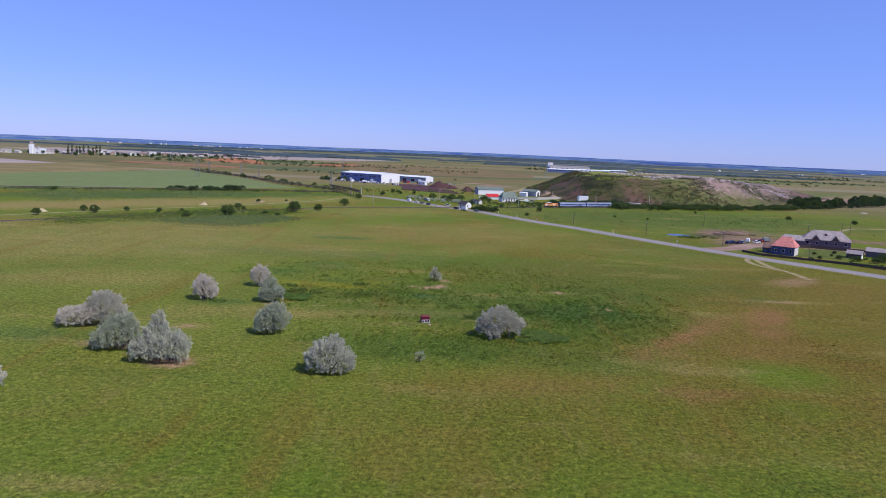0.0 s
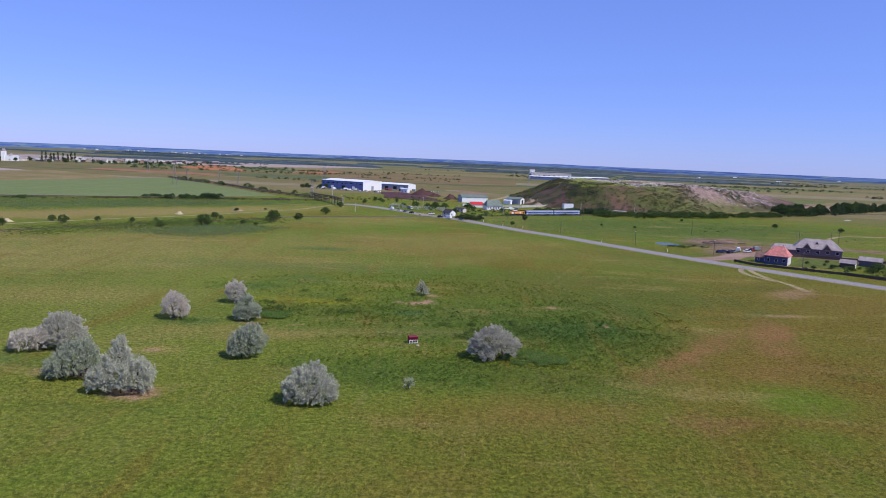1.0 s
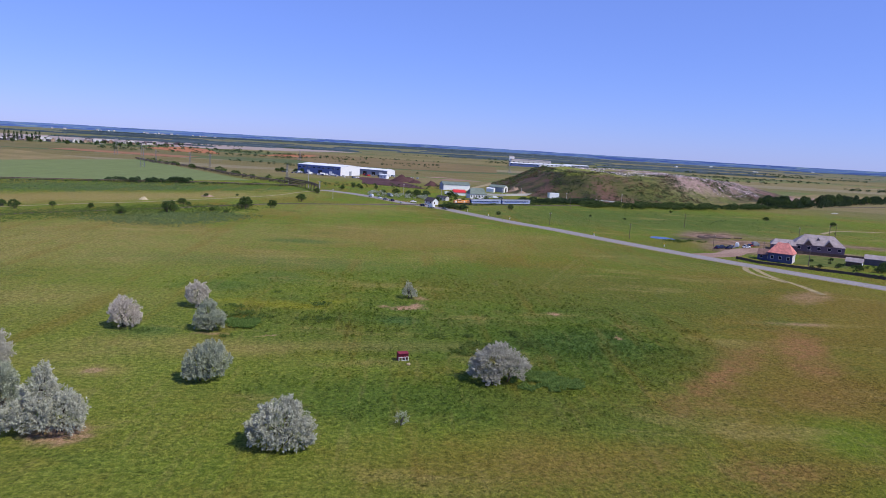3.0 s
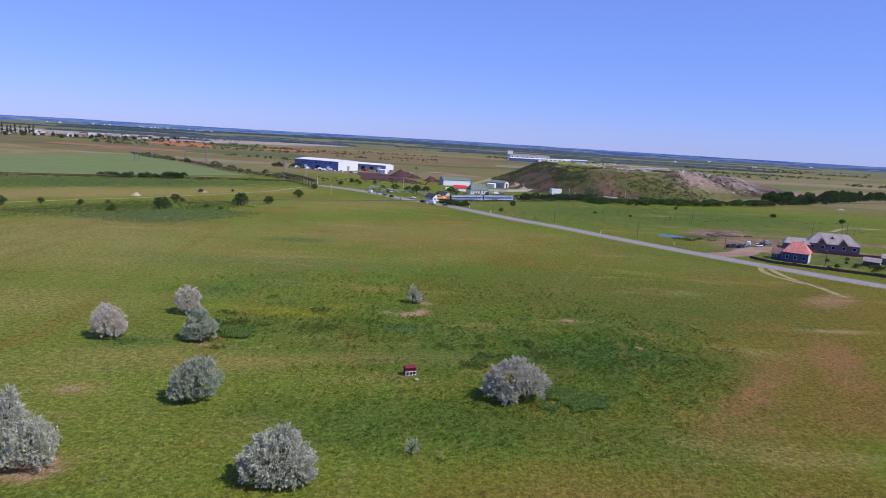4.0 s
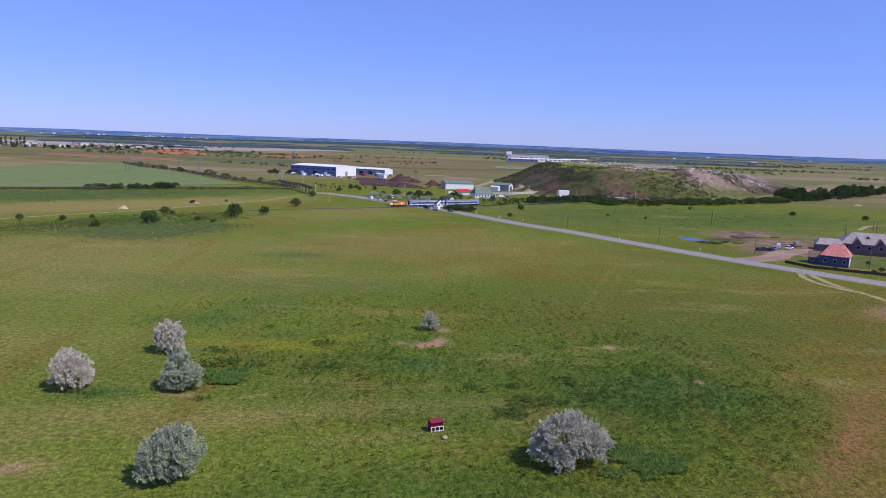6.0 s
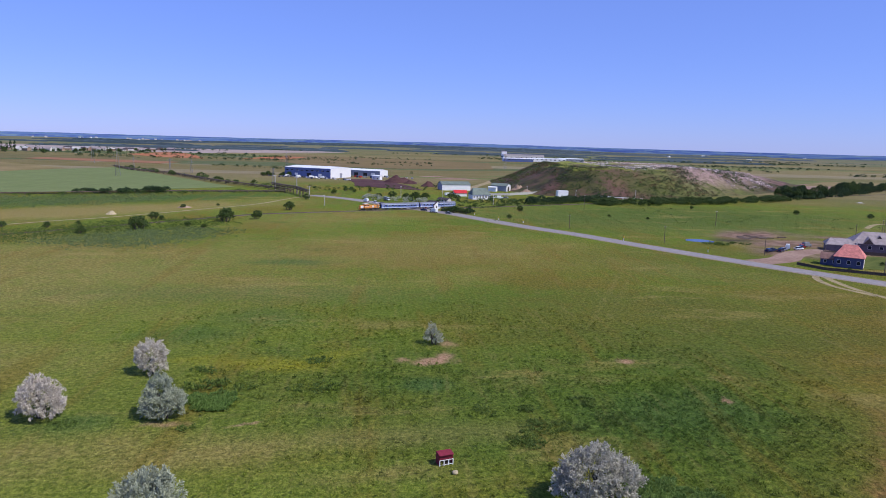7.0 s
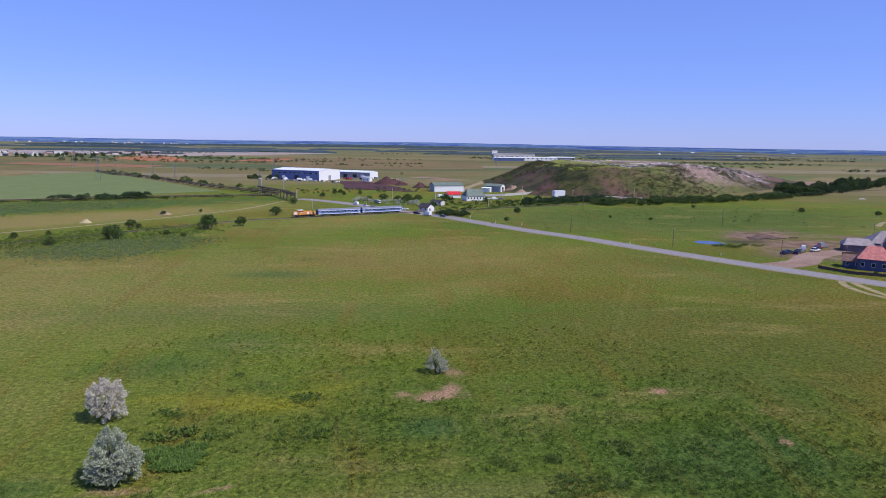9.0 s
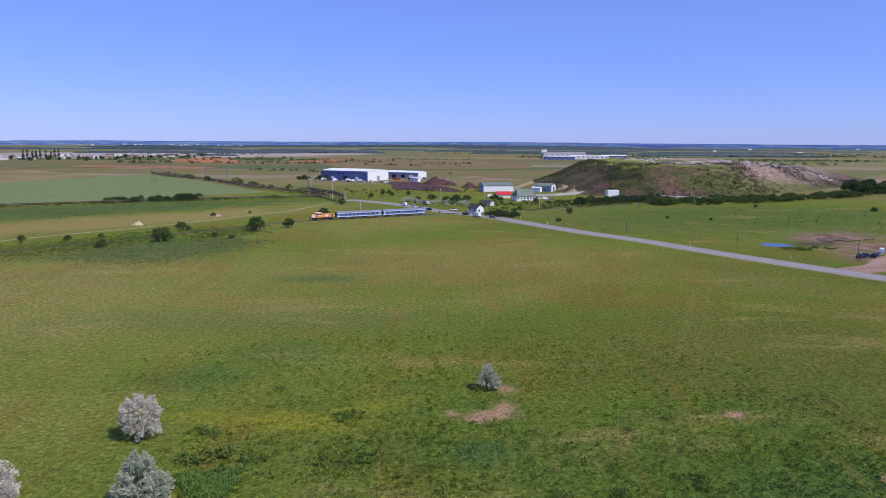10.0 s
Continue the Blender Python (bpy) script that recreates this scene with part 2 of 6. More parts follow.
def ground_material():
    m, t, b = mat("ground", 0.95)
    b.inputs["Specular IOR Level"].default_value = 0.1
    near = meadow_color(t)
    # far patchwork of fields
    mp = node(t, "Mapping")
    mp.inputs["Rotation"].default_value = (0, 0, radians(24))
    mp.inputs["Scale"].default_value = (0.0016, 0.0070, 0.0)
    link(t, pos(t), mp.inputs[0])
    vo = node(t, "TexVoronoi", Scale=1.0, Randomness=0.8)
    vo.distance = 'CHEBYCHEV'
    link(t, mp.outputs[0], vo.inputs["Vector"])
    sp = t.nodes.new("ShaderNodeSeparateColor")
    link(t, vo.outputs["Color"], sp.inputs[0])
    cr = t.nodes.new("ShaderNodeValToRGB")
    cr.color_ramp.interpolation = 'CONSTANT'
    els = cr.color_ramp.elements
    cols = ((0.0, (0.20, 0.150, 0.060)), (0.20, (0.180, 0.150, 0.060)), (0.38, (0.245, 0.185, 0.085)), (0.52, (0.085, 0.115, 0.050)),
            (0.66, (0.165, 0.130, 0.055)), (0.80, (0.150, 0.175, 0.055)), (0.92, (0.30, 0.235, 0.150)))
    for i, (p, c) in enumerate(cols):
        e = els[i] if i < 2 else els.new(p)
        e.position, e.color = p, (*c, 1)
    link(t, sp.outputs[0], cr.inputs[0])
    far = mix(t, 0.35, cr.outputs[0], mix(t, ramp(t, nz(t, 0.02), 0.3, 0.7), (0.09, 0.12, 0.03), (0.2, 0.18, 0.08)))
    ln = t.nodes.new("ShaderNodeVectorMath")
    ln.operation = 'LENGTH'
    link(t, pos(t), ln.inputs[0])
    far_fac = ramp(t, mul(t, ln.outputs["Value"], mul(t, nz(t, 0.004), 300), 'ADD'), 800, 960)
    # Fade to greyer fields from 2 to 3.3 km puts haze into the colour.
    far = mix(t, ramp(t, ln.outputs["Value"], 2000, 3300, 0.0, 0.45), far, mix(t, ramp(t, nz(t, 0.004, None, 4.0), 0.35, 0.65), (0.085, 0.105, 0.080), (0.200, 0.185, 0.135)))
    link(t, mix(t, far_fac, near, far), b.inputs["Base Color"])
    bump(t, b, nz(t, 1.8, None, 4.0, 0.65), 1.0, 0.8)
    return m


def grass_material():
    m, t, b = mat("grass", 0.8)
    b.inputs["Specular IOR Level"].default_value = 0.15
    rnd = t.nodes.new("ShaderNodeNewGeometry").outputs["Random Per Island"]
    c = mix(t, 1.0, meadow_color(t), mix(t, rnd, (0.62, 0.68, 0.58), (1.30, 1.32, 1.22)), 'MULTIPLY')
    link(t, c, b.inputs["Base Color"])
    return m


def leaf_material(name, dark, light, rough=0.7):
    m, t, b = mat(name, rough)
    rnd = t.nodes.new("ShaderNodeNewGeometry").outputs["Random Per Island"]
    obr = t.nodes.new("ShaderNodeObjectInfo").outputs["Random"]
    c = mix(t, rnd, dark, light)
    c = mix(t, 1.0, c, mix(t, obr, (0.85, 0.88, 0.85), (1.15, 1.1, 1.12)), 'MULTIPLY')
    link(t, c, b.inputs["Base Color"])
    b.inputs["Specular IOR Level"].default_value = 0.2
    return m


def field_material(name, a, c2, rows=0.0, turn=0.0, scale=0.05):
    m, t, b = mat(name, 0.95)
    b.inputs["Specular IOR Level"].default_value = 0.1
    c = mix(t, ramp(t, nz(t, scale, None, 4.0), 0.3, 0.7), a, c2)
    c = mix(t, ramp(t, nz(t, 0.8, None, 4.0), 0.35, 0.7, 0.0, 0.5), c, tuple(v * 0.7 for v in a))
    if rows:
        c = mix(t, ramp(t, nz(t, rows, None, 1.0, 0.5, (1.0, 0.03, 1.0, turn)), 0.45, 0.6, 0.0, 0.45), c, tuple(v * 0.75 for v in c2))
    link(t, c, b.inputs["Base Color"])
    bump(t, b, nz(t, 1.2), 0.4, 0.2)
    return m


M = {}
M["ground"] = ground_material()
M["grass"] = grass_material()
M["silver"] = leaf_material("silver_leaves", (0.33, 0.325, 0.245), (0.56, 0.55, 0.43))
M["silver_pale"] = leaf_material("pale_silver_leaves", (0.36, 0.330, 0.265), (0.60, 0.555, 0.45))
M["silver_green"] = leaf_material("grey_green_leaves", (0.22, 0.245, 0.165), (0.43, 0.46, 0.33))
M["leaf"] = leaf_material("green_leaves", (0.026, 0.052, 0.012), (0.095, 0.140, 0.032))
M["leaf_dark"] = leaf_material("dark_green_leaves", (0.018, 0.040, 0.016), (0.066, 0.104, 0.036))
M["weed"] = leaf_material("weed_leaves", (0.046, 0.084, 0.013), (0.128, 0.178, 0.034))
M["weed_fresh"] = leaf_material("fresh_weed_leaves", (0.062, 0.120, 0.020), (0.150, 0.225, 0.050))
# Blue in the distant woods is aerial haze mixed into the leaf colour.
M["haze_tinted_wood"] = leaf_material("haze_tinted_wood", (0.034, 0.054, 0.068), (0.060, 0.086, 0.096))
M["bark"] = simple("bark", (0.10, 0.085, 0.07), 0.95, var=0.3, scale=6)
M["asphalt"] = simple("asphalt", (0.245, 0.225, 0.225), 0.9, var=0.12, scale=0.5, dirt=(0.38, 0.33, 0.27), dirty=0.5)
M["gravel"] = simple("gravel", (0.26, 0.205, 0.145), 0.95, var=0.25, scale=1.5)
M["ballast"] = simple("ballast", (0.125, 0.105, 0.075), 0.95, var=0.3, scale=2.5)
M["dirt"] = simple("dirt", (0.33, 0.23, 0.16), 0.95, var=0.25, scale=0.25, dirt=(0.12, 0.09, 0.08), dirty=0.6)
M["path"] = simple("path_soil", (0.29, 0.23, 0.115), 0.95, var=0.25, scale=0.3)
M["steel"] = simple("steel", (0.35, 0.33, 0.32), 0.4, 0.9, var=0.2)
M["concrete"] = simple("concrete", (0.45, 0.43, 0.40), 0.9, var=0.15, scale=0.8)
M["white"] = simple("white_paint", (0.80, 0.80, 0.79), 0.6, var=0.05, dirty=0.12)
M["blue_wall"] = simple("blue_cladding", (0.105, 0.145, 0.32), 0.5, var=0.1, scale=0.2)
M["grey_wall"] = simple("grey_cladding", (0.30, 0.32, 0.38), 0.55, var=0.1, scale=0.2)
M["roof_white"] = simple("pale_roof", (0.74, 0.75, 0.76), 0.5, var=0.05, scale=0.2, dirty=0.1)
M["roof_green"] = simple("grey_green_roof", (0.150, 0.185, 0.150), 0.7, var=0.15, scale=0.4)
M["roof_red"] = simple("red_roof", (0.55, 0.03, 0.035), 0.6, var=0.1, scale=0.5)
M["roof_tile"] = simple("clay_tile_roof", (0.56, 0.20, 0.165), 0.8, var=0.2, scale=0.9)
M["roof_grey"] = simple("weathered_sheet_roof", (0.31, 0.26, 0.25), 0.75, var=0.18, scale=0.5, dirt=(0.2, 0.12, 0.1), dirty=0.5)
M["roof_dark"] = simple("dark_roof", (0.055, 0.045, 0.055), 0.8, var=0.2, scale=0.9)
# Blue haze of the distance is put into the colour, with added glow.
M["backdrop"], _t, _b = mat("painted_haze_hills", 1.0)
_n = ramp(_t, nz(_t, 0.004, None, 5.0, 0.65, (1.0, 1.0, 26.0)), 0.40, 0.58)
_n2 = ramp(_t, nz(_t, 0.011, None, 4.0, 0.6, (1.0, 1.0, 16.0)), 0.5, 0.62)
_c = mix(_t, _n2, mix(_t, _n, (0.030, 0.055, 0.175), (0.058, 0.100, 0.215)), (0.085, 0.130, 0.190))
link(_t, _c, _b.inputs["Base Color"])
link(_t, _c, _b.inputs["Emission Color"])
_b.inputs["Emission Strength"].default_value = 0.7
M["reed"] = leaf_material("reed_leaves", (0.085, 0.130, 0.042), (0.215, 0.262, 0.115))
M["scrub"] = leaf_material("dry_scrub", (0.060, 0.034, 0.022), (0.15, 0.095, 0.055))
M["plaster"] = simple("plaster", (0.62, 0.58, 0.54), 0.9, var=0.1, scale=0.7)
M["plaster_blue"] = simple("dark_plaster", (0.13, 0.11, 0.135), 0.9, var=0.1, scale=0.7)
M["plaster_navy"] = simple("navy_plaster", (0.075, 0.085, 0.165), 0.9, var=0.12, scale=0.7)
M["roof_old"] = simple("old_dull_tiles", (0.20, 0.115, 0.095), 0.9, var=0.25, scale=0.9)
M["wood_dark"] = simple("dark_wood", (0.09, 0.065, 0.055), 0.9, var=0.3, scale=2)
M["glass"], _t, _b = mat("window_glass", 0.12)
_b.inputs["Base Color"].default_value = (0.02, 0.025, 0.035, 1)
_b.inputs["Specular IOR Level"].default_value = 0.6
M["rubber"] = simple("rubber", (0.02, 0.02, 0.02), 0.85)
M["rail_steel"] = simple("worn_rail", (0.10, 0.075, 0.06), 0.7, 0.3, var=0.2)
M["rust"] = simple("rusty_pipe", (0.115, 0.085, 0.065), 0.85, var=0.35, scale=0.4)
M["orange"] = simple("orange_paint", (0.78, 0.30, 0.07), 0.5, var=0.08, scale=0.6, dirty=0.2)
M["train_blue"] = simple("blue_coach_paint", (0.035, 0.09, 0.36), 0.4, var=0.08, scale=0.5, dirty=0.15)
M["train_grey"] = simple("pale_coach_paint", (0.55, 0.60, 0.72), 0.4, var=0.06, scale=0.5, dirty=0.15)
M["train_roof"] = simple("coach_roof", (0.20, 0.21, 0.26), 0.7, var=0.15, scale=0.5)
M["underframe"] = simple("underframe", (0.035, 0.033, 0.032), 0.9, var=0.3)
M["hut_red"] = simple("dark_red_boards", (0.21, 0.020, 0.036), 0.7, var=0.2, scale=2)
M["water"], _t, _b = mat("water", 0.12)
_b.inputs["Base Color"].default_value = (0.03, 0.04, 0.05, 1)
M["garbage"] = simple("garbage", (0.54, 0.46, 0.45), 0.9, var=0.4, scale=0.2, island=0.75)
M["crop_green"] = field_material("crop_green", (0.152, 0.192, 0.066), (0.182, 0.218, 0.080), 0.2, 30)
M["field_tan"] = field_material("tan_stubble", (0.17, 0.145, 0.050), (0.29, 0.215, 0.100), 0.3, 40, 0.02)
M["field_brown"] = field_material("brown_field", (0.165, 0.125, 0.05), (0.23, 0.165, 0.075), 0.1, 30, 0.01)
M["field_red"] = field_material("poppy_field", (0.36, 0.125, 0.060), (0.44, 0.200, 0.090), 0.1, 30, 0.03)
M["field_rust"] = field_material("reddish_field", (0.27, 0.13, 0.07), (0.34, 0.17, 0.09), 0.1, 30, 0.02)
M["field_pale"] = field_material("pale_field", (0.33, 0.26, 0.22), (0.40, 0.33, 0.30), 0.1, 30, 0.01)
M["soil_dark"] = field_material("dark_red_soil", (0.060, 0.030, 0.032), (0.125, 0.065, 0.060), 0.2, 60, 0.05)
M["garden"] = field_material("garden_grass", (0.066, 0.094, 0.016), (0.150, 0.160, 0.040), 0.0, 0, 0.2)
M["yard"] = field_material("trodden_yard", (0.24, 0.15, 0.11), (0.36, 0.25, 0.19), 0.0, 0, 0.06)
M["sand"] = simple("sand", (0.44, 0.36, 0.22), 0.95, var=0.15, scale=1.0)
M["car_blue"] = simple("dark_blue_paint", (0.02, 0.03, 0.09), 0.25, var=0.05, dirty=0.1)
M["car_grey"] = simple("grey_paint", (0.22, 0.23, 0.25), 0.3, var=0.05, dirty=0.1)
M["car_red"] = simple("red_paint", (0.45, 0.03, 0.03), 0.3, var=0.05, dirty=0.1)
M["pole_wood"] = simple("pole_wood", (0.16, 0.12, 0.10), 0.9, var=0.25, scale=3)
M["yellow"] = simple("yellow_paint", (0.7, 0.5, 0.05), 0.5, var=0.1)
M["field_dark"] = field_material("dark_green_field", (0.048, 0.078, 0.016), (0.105, 0.130, 0.030), 0.25, 60, 0.05)


# ---- mesh tools ----
def obj(name, verts, faces, material, parent=None, label="", smooth=False):
    me = bpy.data.meshes.new(name)
    me.from_pydata([tuple(v) for v in verts], [], [tuple(f) for f in faces])
    me.materials.append(material)
    if smooth:
        me.polygons.foreach_set("use_smooth", [True] * len(me.polygons))
    ob = new(name, me)
    if parent:
        ob.parent = parent
    return tagged(ob, label)


def part(name, bm, material, parent=None, label="", at=None):
    me = bpy.data.meshes.new(name)
    bmesh.ops.recalc_face_normals(bm, faces=bm.faces)
    bm.to_mesh(me)
    bm.free()
    me.materials.append(material)
    ob = new(name, me)
    if parent:
        ob.parent = parent
    if at:
        ob.matrix_basis = at
    return tagged(ob, label)


def box(bm, x0, y0, z0, x1, y1, z1, bevel=0.0, m=None):
    r = bmesh.ops.create_cube(bm, size=1.0)
    vs = r["verts"]
    bmesh.ops.scale(bm, vec=(x1 - x0, y1 - y0, z1 - z0), verts=vs)
    bmesh.ops.translate(bm, vec=((x0 + x1) / 2, (y0 + y1) / 2, (z0 + z1) / 2), verts=vs)
    if bevel:
        es = list({e for v in vs for e in v.link_edges})
        r = bmesh.ops.bevel(bm, geom=es, offset=bevel, segments=2, affect='EDGES')
        vs = list({v for v in vs if v.is_valid} | {v for f in r["faces"] for v in f.verts})
    if m:
        bmesh.ops.transform(bm, matrix=m, verts=vs)


def bx(x0, y0, z0, x1, y1, z1, bevel=0.0):
    bm = bmesh.new()
    box(bm, x0, y0, z0, x1, y1, z1, bevel)
    return bm


def cyl(bm, a, b, r0, r1=None, seg=8):
    a, b = Vector(a), Vector(b)
    d = b - a
    m = Matrix.Translation((a + b) / 2) @ d.to_track_quat('Z', 'Y').to_matrix().to_4x4()
    bmesh.ops.create_cone(bm, cap_ends=True, segments=seg, radius1=r0, radius2=r0 if r1 is None else r1, depth=d.length, matrix=m)


def rod(a, b, r0, r1=None, seg=8):
    bm = bmesh.new()
    cyl(bm, a, b, r0, r1, seg)
    return bm


def thing(name, m, label, category, group="", kind=""):
    e = new(name)
    e.matrix_basis = m
    return tagged(e, label, category, group, kind)


def strip(name, pts, width, z, material, label="", category="", sag=None, sub=6):
    """A band of that width along a smooth line on the ground."""
    P = [Vector((x, y)) for x, y in pts]
    fine = []
    for i in range(len(P) - 1):
        p0, p1, p2, p3 = P[max(i - 1, 0)], P[i], P[i + 1], P[min(i + 2, len(P) - 1)]
        for k in range(sub):
            u = k / sub
            fine.append(0.5 * ((2 * p1) + (p2 - p0) * u + (2 * p0 - 5 * p1 + 4 * p2 - p3) * u * u + (3 * p1 - p0 - 3 * p2 + p3) * u ** 3))
    fine.append(P[-1])
    vs, fs = [], []
    for i, p in enumerate(fine):
        d = (fine[min(i + 1, len(fine) - 1)] - fine[max(i - 1, 0)]).normalized()
        n = Vector((-d.y, d.x))
        w = width / 2 * (1 + 0.08 * noise.noise((p.x * 0.07, p.y * 0.07, 3)))
        for s in (-1, 1):
            q = p + n * (s * w)
            vs.append((q.x, q.y, z))
            vs.append((q.x + n.x * s * 0.4, q.y + n.y * s * 0.4, -0.05))
    for i in range(len(fine) - 1):
        a, b = 4 * i, 4 * i + 4
        fs += [(a, b, b + 2, a + 2), (a + 1, b + 1, b, a), (a + 2, b + 2, b + 3, a + 3)]
    ob = obj(name, vs, fs, material)
    return tagged(ob, label, category, kind="structure"), fine


def field(name, poly, z, material, label):
    """A field: a low slab of crop with a slightly uneven edge."""
    vs = []
    n = len(poly)
    for i in range(n):
        a, b = Vector(poly[i]), Vector(poly[(i + 1) % n])
        for k in range(8):
            p = a.lerp(b, k / 8)
            j = 0.004 * (b - a).length
            vs.append((p.x + random.uniform(-j, j), p.y + random.uniform(-j, j)))
    m = len(vs)
    verts = [(x, y, z) for x, y in vs] + [(x, y, -0.1) for x, y in vs]
    faces = [tuple(range(m))] + [(i, (i + 1) % m, m + (i + 1) % m, m + i) for i in range(m)]
    return tagged(obj(name, verts, faces, material), label, "field", kind="structure")


# ---- ground, fields, road, railway ----
def rise(x, y):
    """Height of the land: flat near, low hills towards the horizon."""
    r = math.hypot(x, y - 60)
    u = max(0.0, min(1.0, (r - 2300) / 2400))
    ridge = math.exp(-((math.atan2(x, max(y, 1)) - 0.02) / 0.22) ** 2)
    return u * (5 + 13 * ridge + 7 * noise.noise((x * 0.0011, y * 0.0011, 0.3)))


def clumps(x, y):
    """Small swells of the turf in the near meadow, none where it ends."""
    edge = max(0.0, min(1.0, (x + 122) / 12, (138 - x) / 22, (y - 82) / 6, (258 - y) / 25))
    if not edge:
        return 0.0
    return edge * (0.15 * noise.noise((x * 1.05, y * 1.05, 3.3)) + 0.08 * noise.noise((x * 2.3, y * 2.3, 8.1)) - 0.04)


def spaced(lo, a, b, hi, step):
    """Places from lo to hi: even steps from a to b, then growing ones."""
    out = list(np.arange(a, b + step / 2, step))
    for end, way in ((lo, -1), (hi, 1)):
        edge, gap = (a, step) if way < 0 else (out[-1], step)
        more = []
        while (end - edge) * way > gap * 1.4:
            gap = min(gap * 1.06, 300)
            edge += way * gap
            more.append(edge)
        more.append(end)
        out = more[::-1] + out if way < 0 else out + more
    return np.array(out)


def ground():
    xs, ys = spaced(-5200, -125, 140, 5200, 0.62), spaced(-5200, 80, 262, 5300, 0.62)
    X, Y = (w.ravel() for w in np.meshgrid(xs, ys))
    vs = [(x, y, rise(x, y) + clumps(x, y)) for x, y in zip(X.tolist(), Y.tolist())]
    w = len(xs)
    fs = [(j * w + i, j * w + i + 1, (j + 1) * w + i + 1, (j + 1) * w + i) for j in range(len(ys) - 1) for i in range(w - 1)]
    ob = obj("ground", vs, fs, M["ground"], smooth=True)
    paint_growth(ob, X, Y)
    return tagged(ob, "green and dry brown grass meadow with worn bare patches", "meadow", kind="structure")


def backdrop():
    """Plain strip of hills all round, at the end of the land, its blue haze painted on and glowing."""
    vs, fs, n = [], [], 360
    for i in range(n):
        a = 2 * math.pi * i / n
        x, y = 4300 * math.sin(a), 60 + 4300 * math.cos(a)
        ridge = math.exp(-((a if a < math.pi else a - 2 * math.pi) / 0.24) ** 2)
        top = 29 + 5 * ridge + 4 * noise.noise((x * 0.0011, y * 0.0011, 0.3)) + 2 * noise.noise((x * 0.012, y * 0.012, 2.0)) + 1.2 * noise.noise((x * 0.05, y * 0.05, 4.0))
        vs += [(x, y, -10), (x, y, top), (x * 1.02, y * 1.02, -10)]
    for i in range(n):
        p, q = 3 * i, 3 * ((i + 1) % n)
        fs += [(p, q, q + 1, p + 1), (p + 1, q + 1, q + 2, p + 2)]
    tagged(obj("backdrop", vs, fs, M["backdrop"], smooth=True), "hills along the horizon with blue haze painted in", "backdrop", kind="structure")


ground()
backdrop()
field("field_green", [(-140, 656), (-343, 947), (-520, 545), (-420, 430)], 0.35, M["crop_green"], "even pale green field of young grain")
field("field_brown", [(-260, 1790), (190, 1500), (150, 1170), (10, 1110), (-130, 1130), (-230, 1350)], 0.2, M["field_brown"], "ochre brown ploughed field behind the warehouses")
field("poppy_field", [(-540, 1500), (-525, 1760), (-420, 1560), (-345, 1340), (-440, 1370)], 0.3, M["field_red"], "field red with poppies in the distance")
field("poppy_field", [(-290, 1400), (-260, 1610), (-195, 1600), (-205, 1420)], 0.3, M["field_red"], "narrow field red with poppies")
field("rust_field", [(-560, 1150), (-560, 1220), (-330, 1160), (-340, 1085)], 0.3, M["field_rust"], "reddish field with sparse flowers")
field("pale_field", [(-1150, 1800), (-1250, 2350), (-760, 2450), (-700, 1900)], 0.3, M["field_pale"], "bare pinkish pale field behind the town")
field("pale_field", [(-640, 870), (-560, 1000), (-690, 1080), (-820, 960)], 0.35, M["field_pale"], "bare pale field beside the tan one")
field("pale_field", [(-900, 1750), (-420, 2500), (-150, 2200), (-480, 1700)], 0.3, M["field_pale"], "bare pinkish pale field")
field("pale_field", [(-460, 640), (-380, 900), (-560, 1050), (-720, 780)], 0.2, M["field_tan"], "bare tan field beyond the green grain")
field("pale_field", [(480, 880), (700, 930), (820, 1050), (600, 1010)], 0.3, M["field_tan"], "bare tan field beside the landfill")
field("bare_field", [(392, 772), (465, 795), (650, 930), (560, 965), (430, 850)], 0.25, M["yard"], "bare pinkish soil beside the landfill")
field("spoil_field", [(-60, 812), (-47, 757), (-44, 702), (17, 668), (6, 722), (-10, 772), (-30, 812)], 0.25, M["soil_dark"], "dark reddish stripped soil beside the warehouses")
field("garden", [(185, 344), (206, 336), (183, 308), (163, 314)], 0.08, M["garden"], "bright green fenced garden lawn")

ROAD = [(416, -24), (296, 121), (226, 203.5), (170, 264.5), (139, 302.5), (114, 338), (93.3, 370.5), (78, 396.5), (59, 422.5), (38.5, 457), (24, 482), (10, 499), (-5, 516), (-22, 543), (-41, 568), (-58, 584), (-70, 592)]
shoulder, _ = strip("shoulder", ROAD, 10.6, 0.05, M["gravel"], "pale gravel shoulder along the road", "road shoulder")
road, ROAD_FINE = strip("road", ROAD, 7.4, 0.11, M["asphalt"], "worn pale grey asphalt country road", "road")
strip("side_road", [(128, 326), (143, 333), (155, 346), (172, 356), (192, 353), (214, 343), (250, 325)], 10.0, 0.045, M["yard"], "trodden pinkish side road into the farmyard", "side road")
strip("dirt_track", [(-300, 240), (-240, 322), (-177, 405), (-152, 432), (-114, 486), (-93, 522), (-80, 565), (-66, 588)], 2.0, 0.04, M["path"], "sandy dirt track through the grass", "dirt track")
strip("dirt_track", [(139.5, 305), (136, 292), (134.5, 277), (136, 264), (135.5, 248)], 2.0, 0.04, M["path"], "sandy wheel track leaving the road", "dirt track")
strip("dirt_track", [(139.5, 305), (132.5, 295), (130, 284), (132, 275), (134.5, 268)], 1.8, 0.04, M["path"], "sandy wheel track branching beside the road", "dirt track")
strip("dirt_track", [(258, 445), (279, 466), (296, 471), (323, 475)], 2.6, 0.04, M["path"], "pale dirt track across the rough pasture", "dirt track")
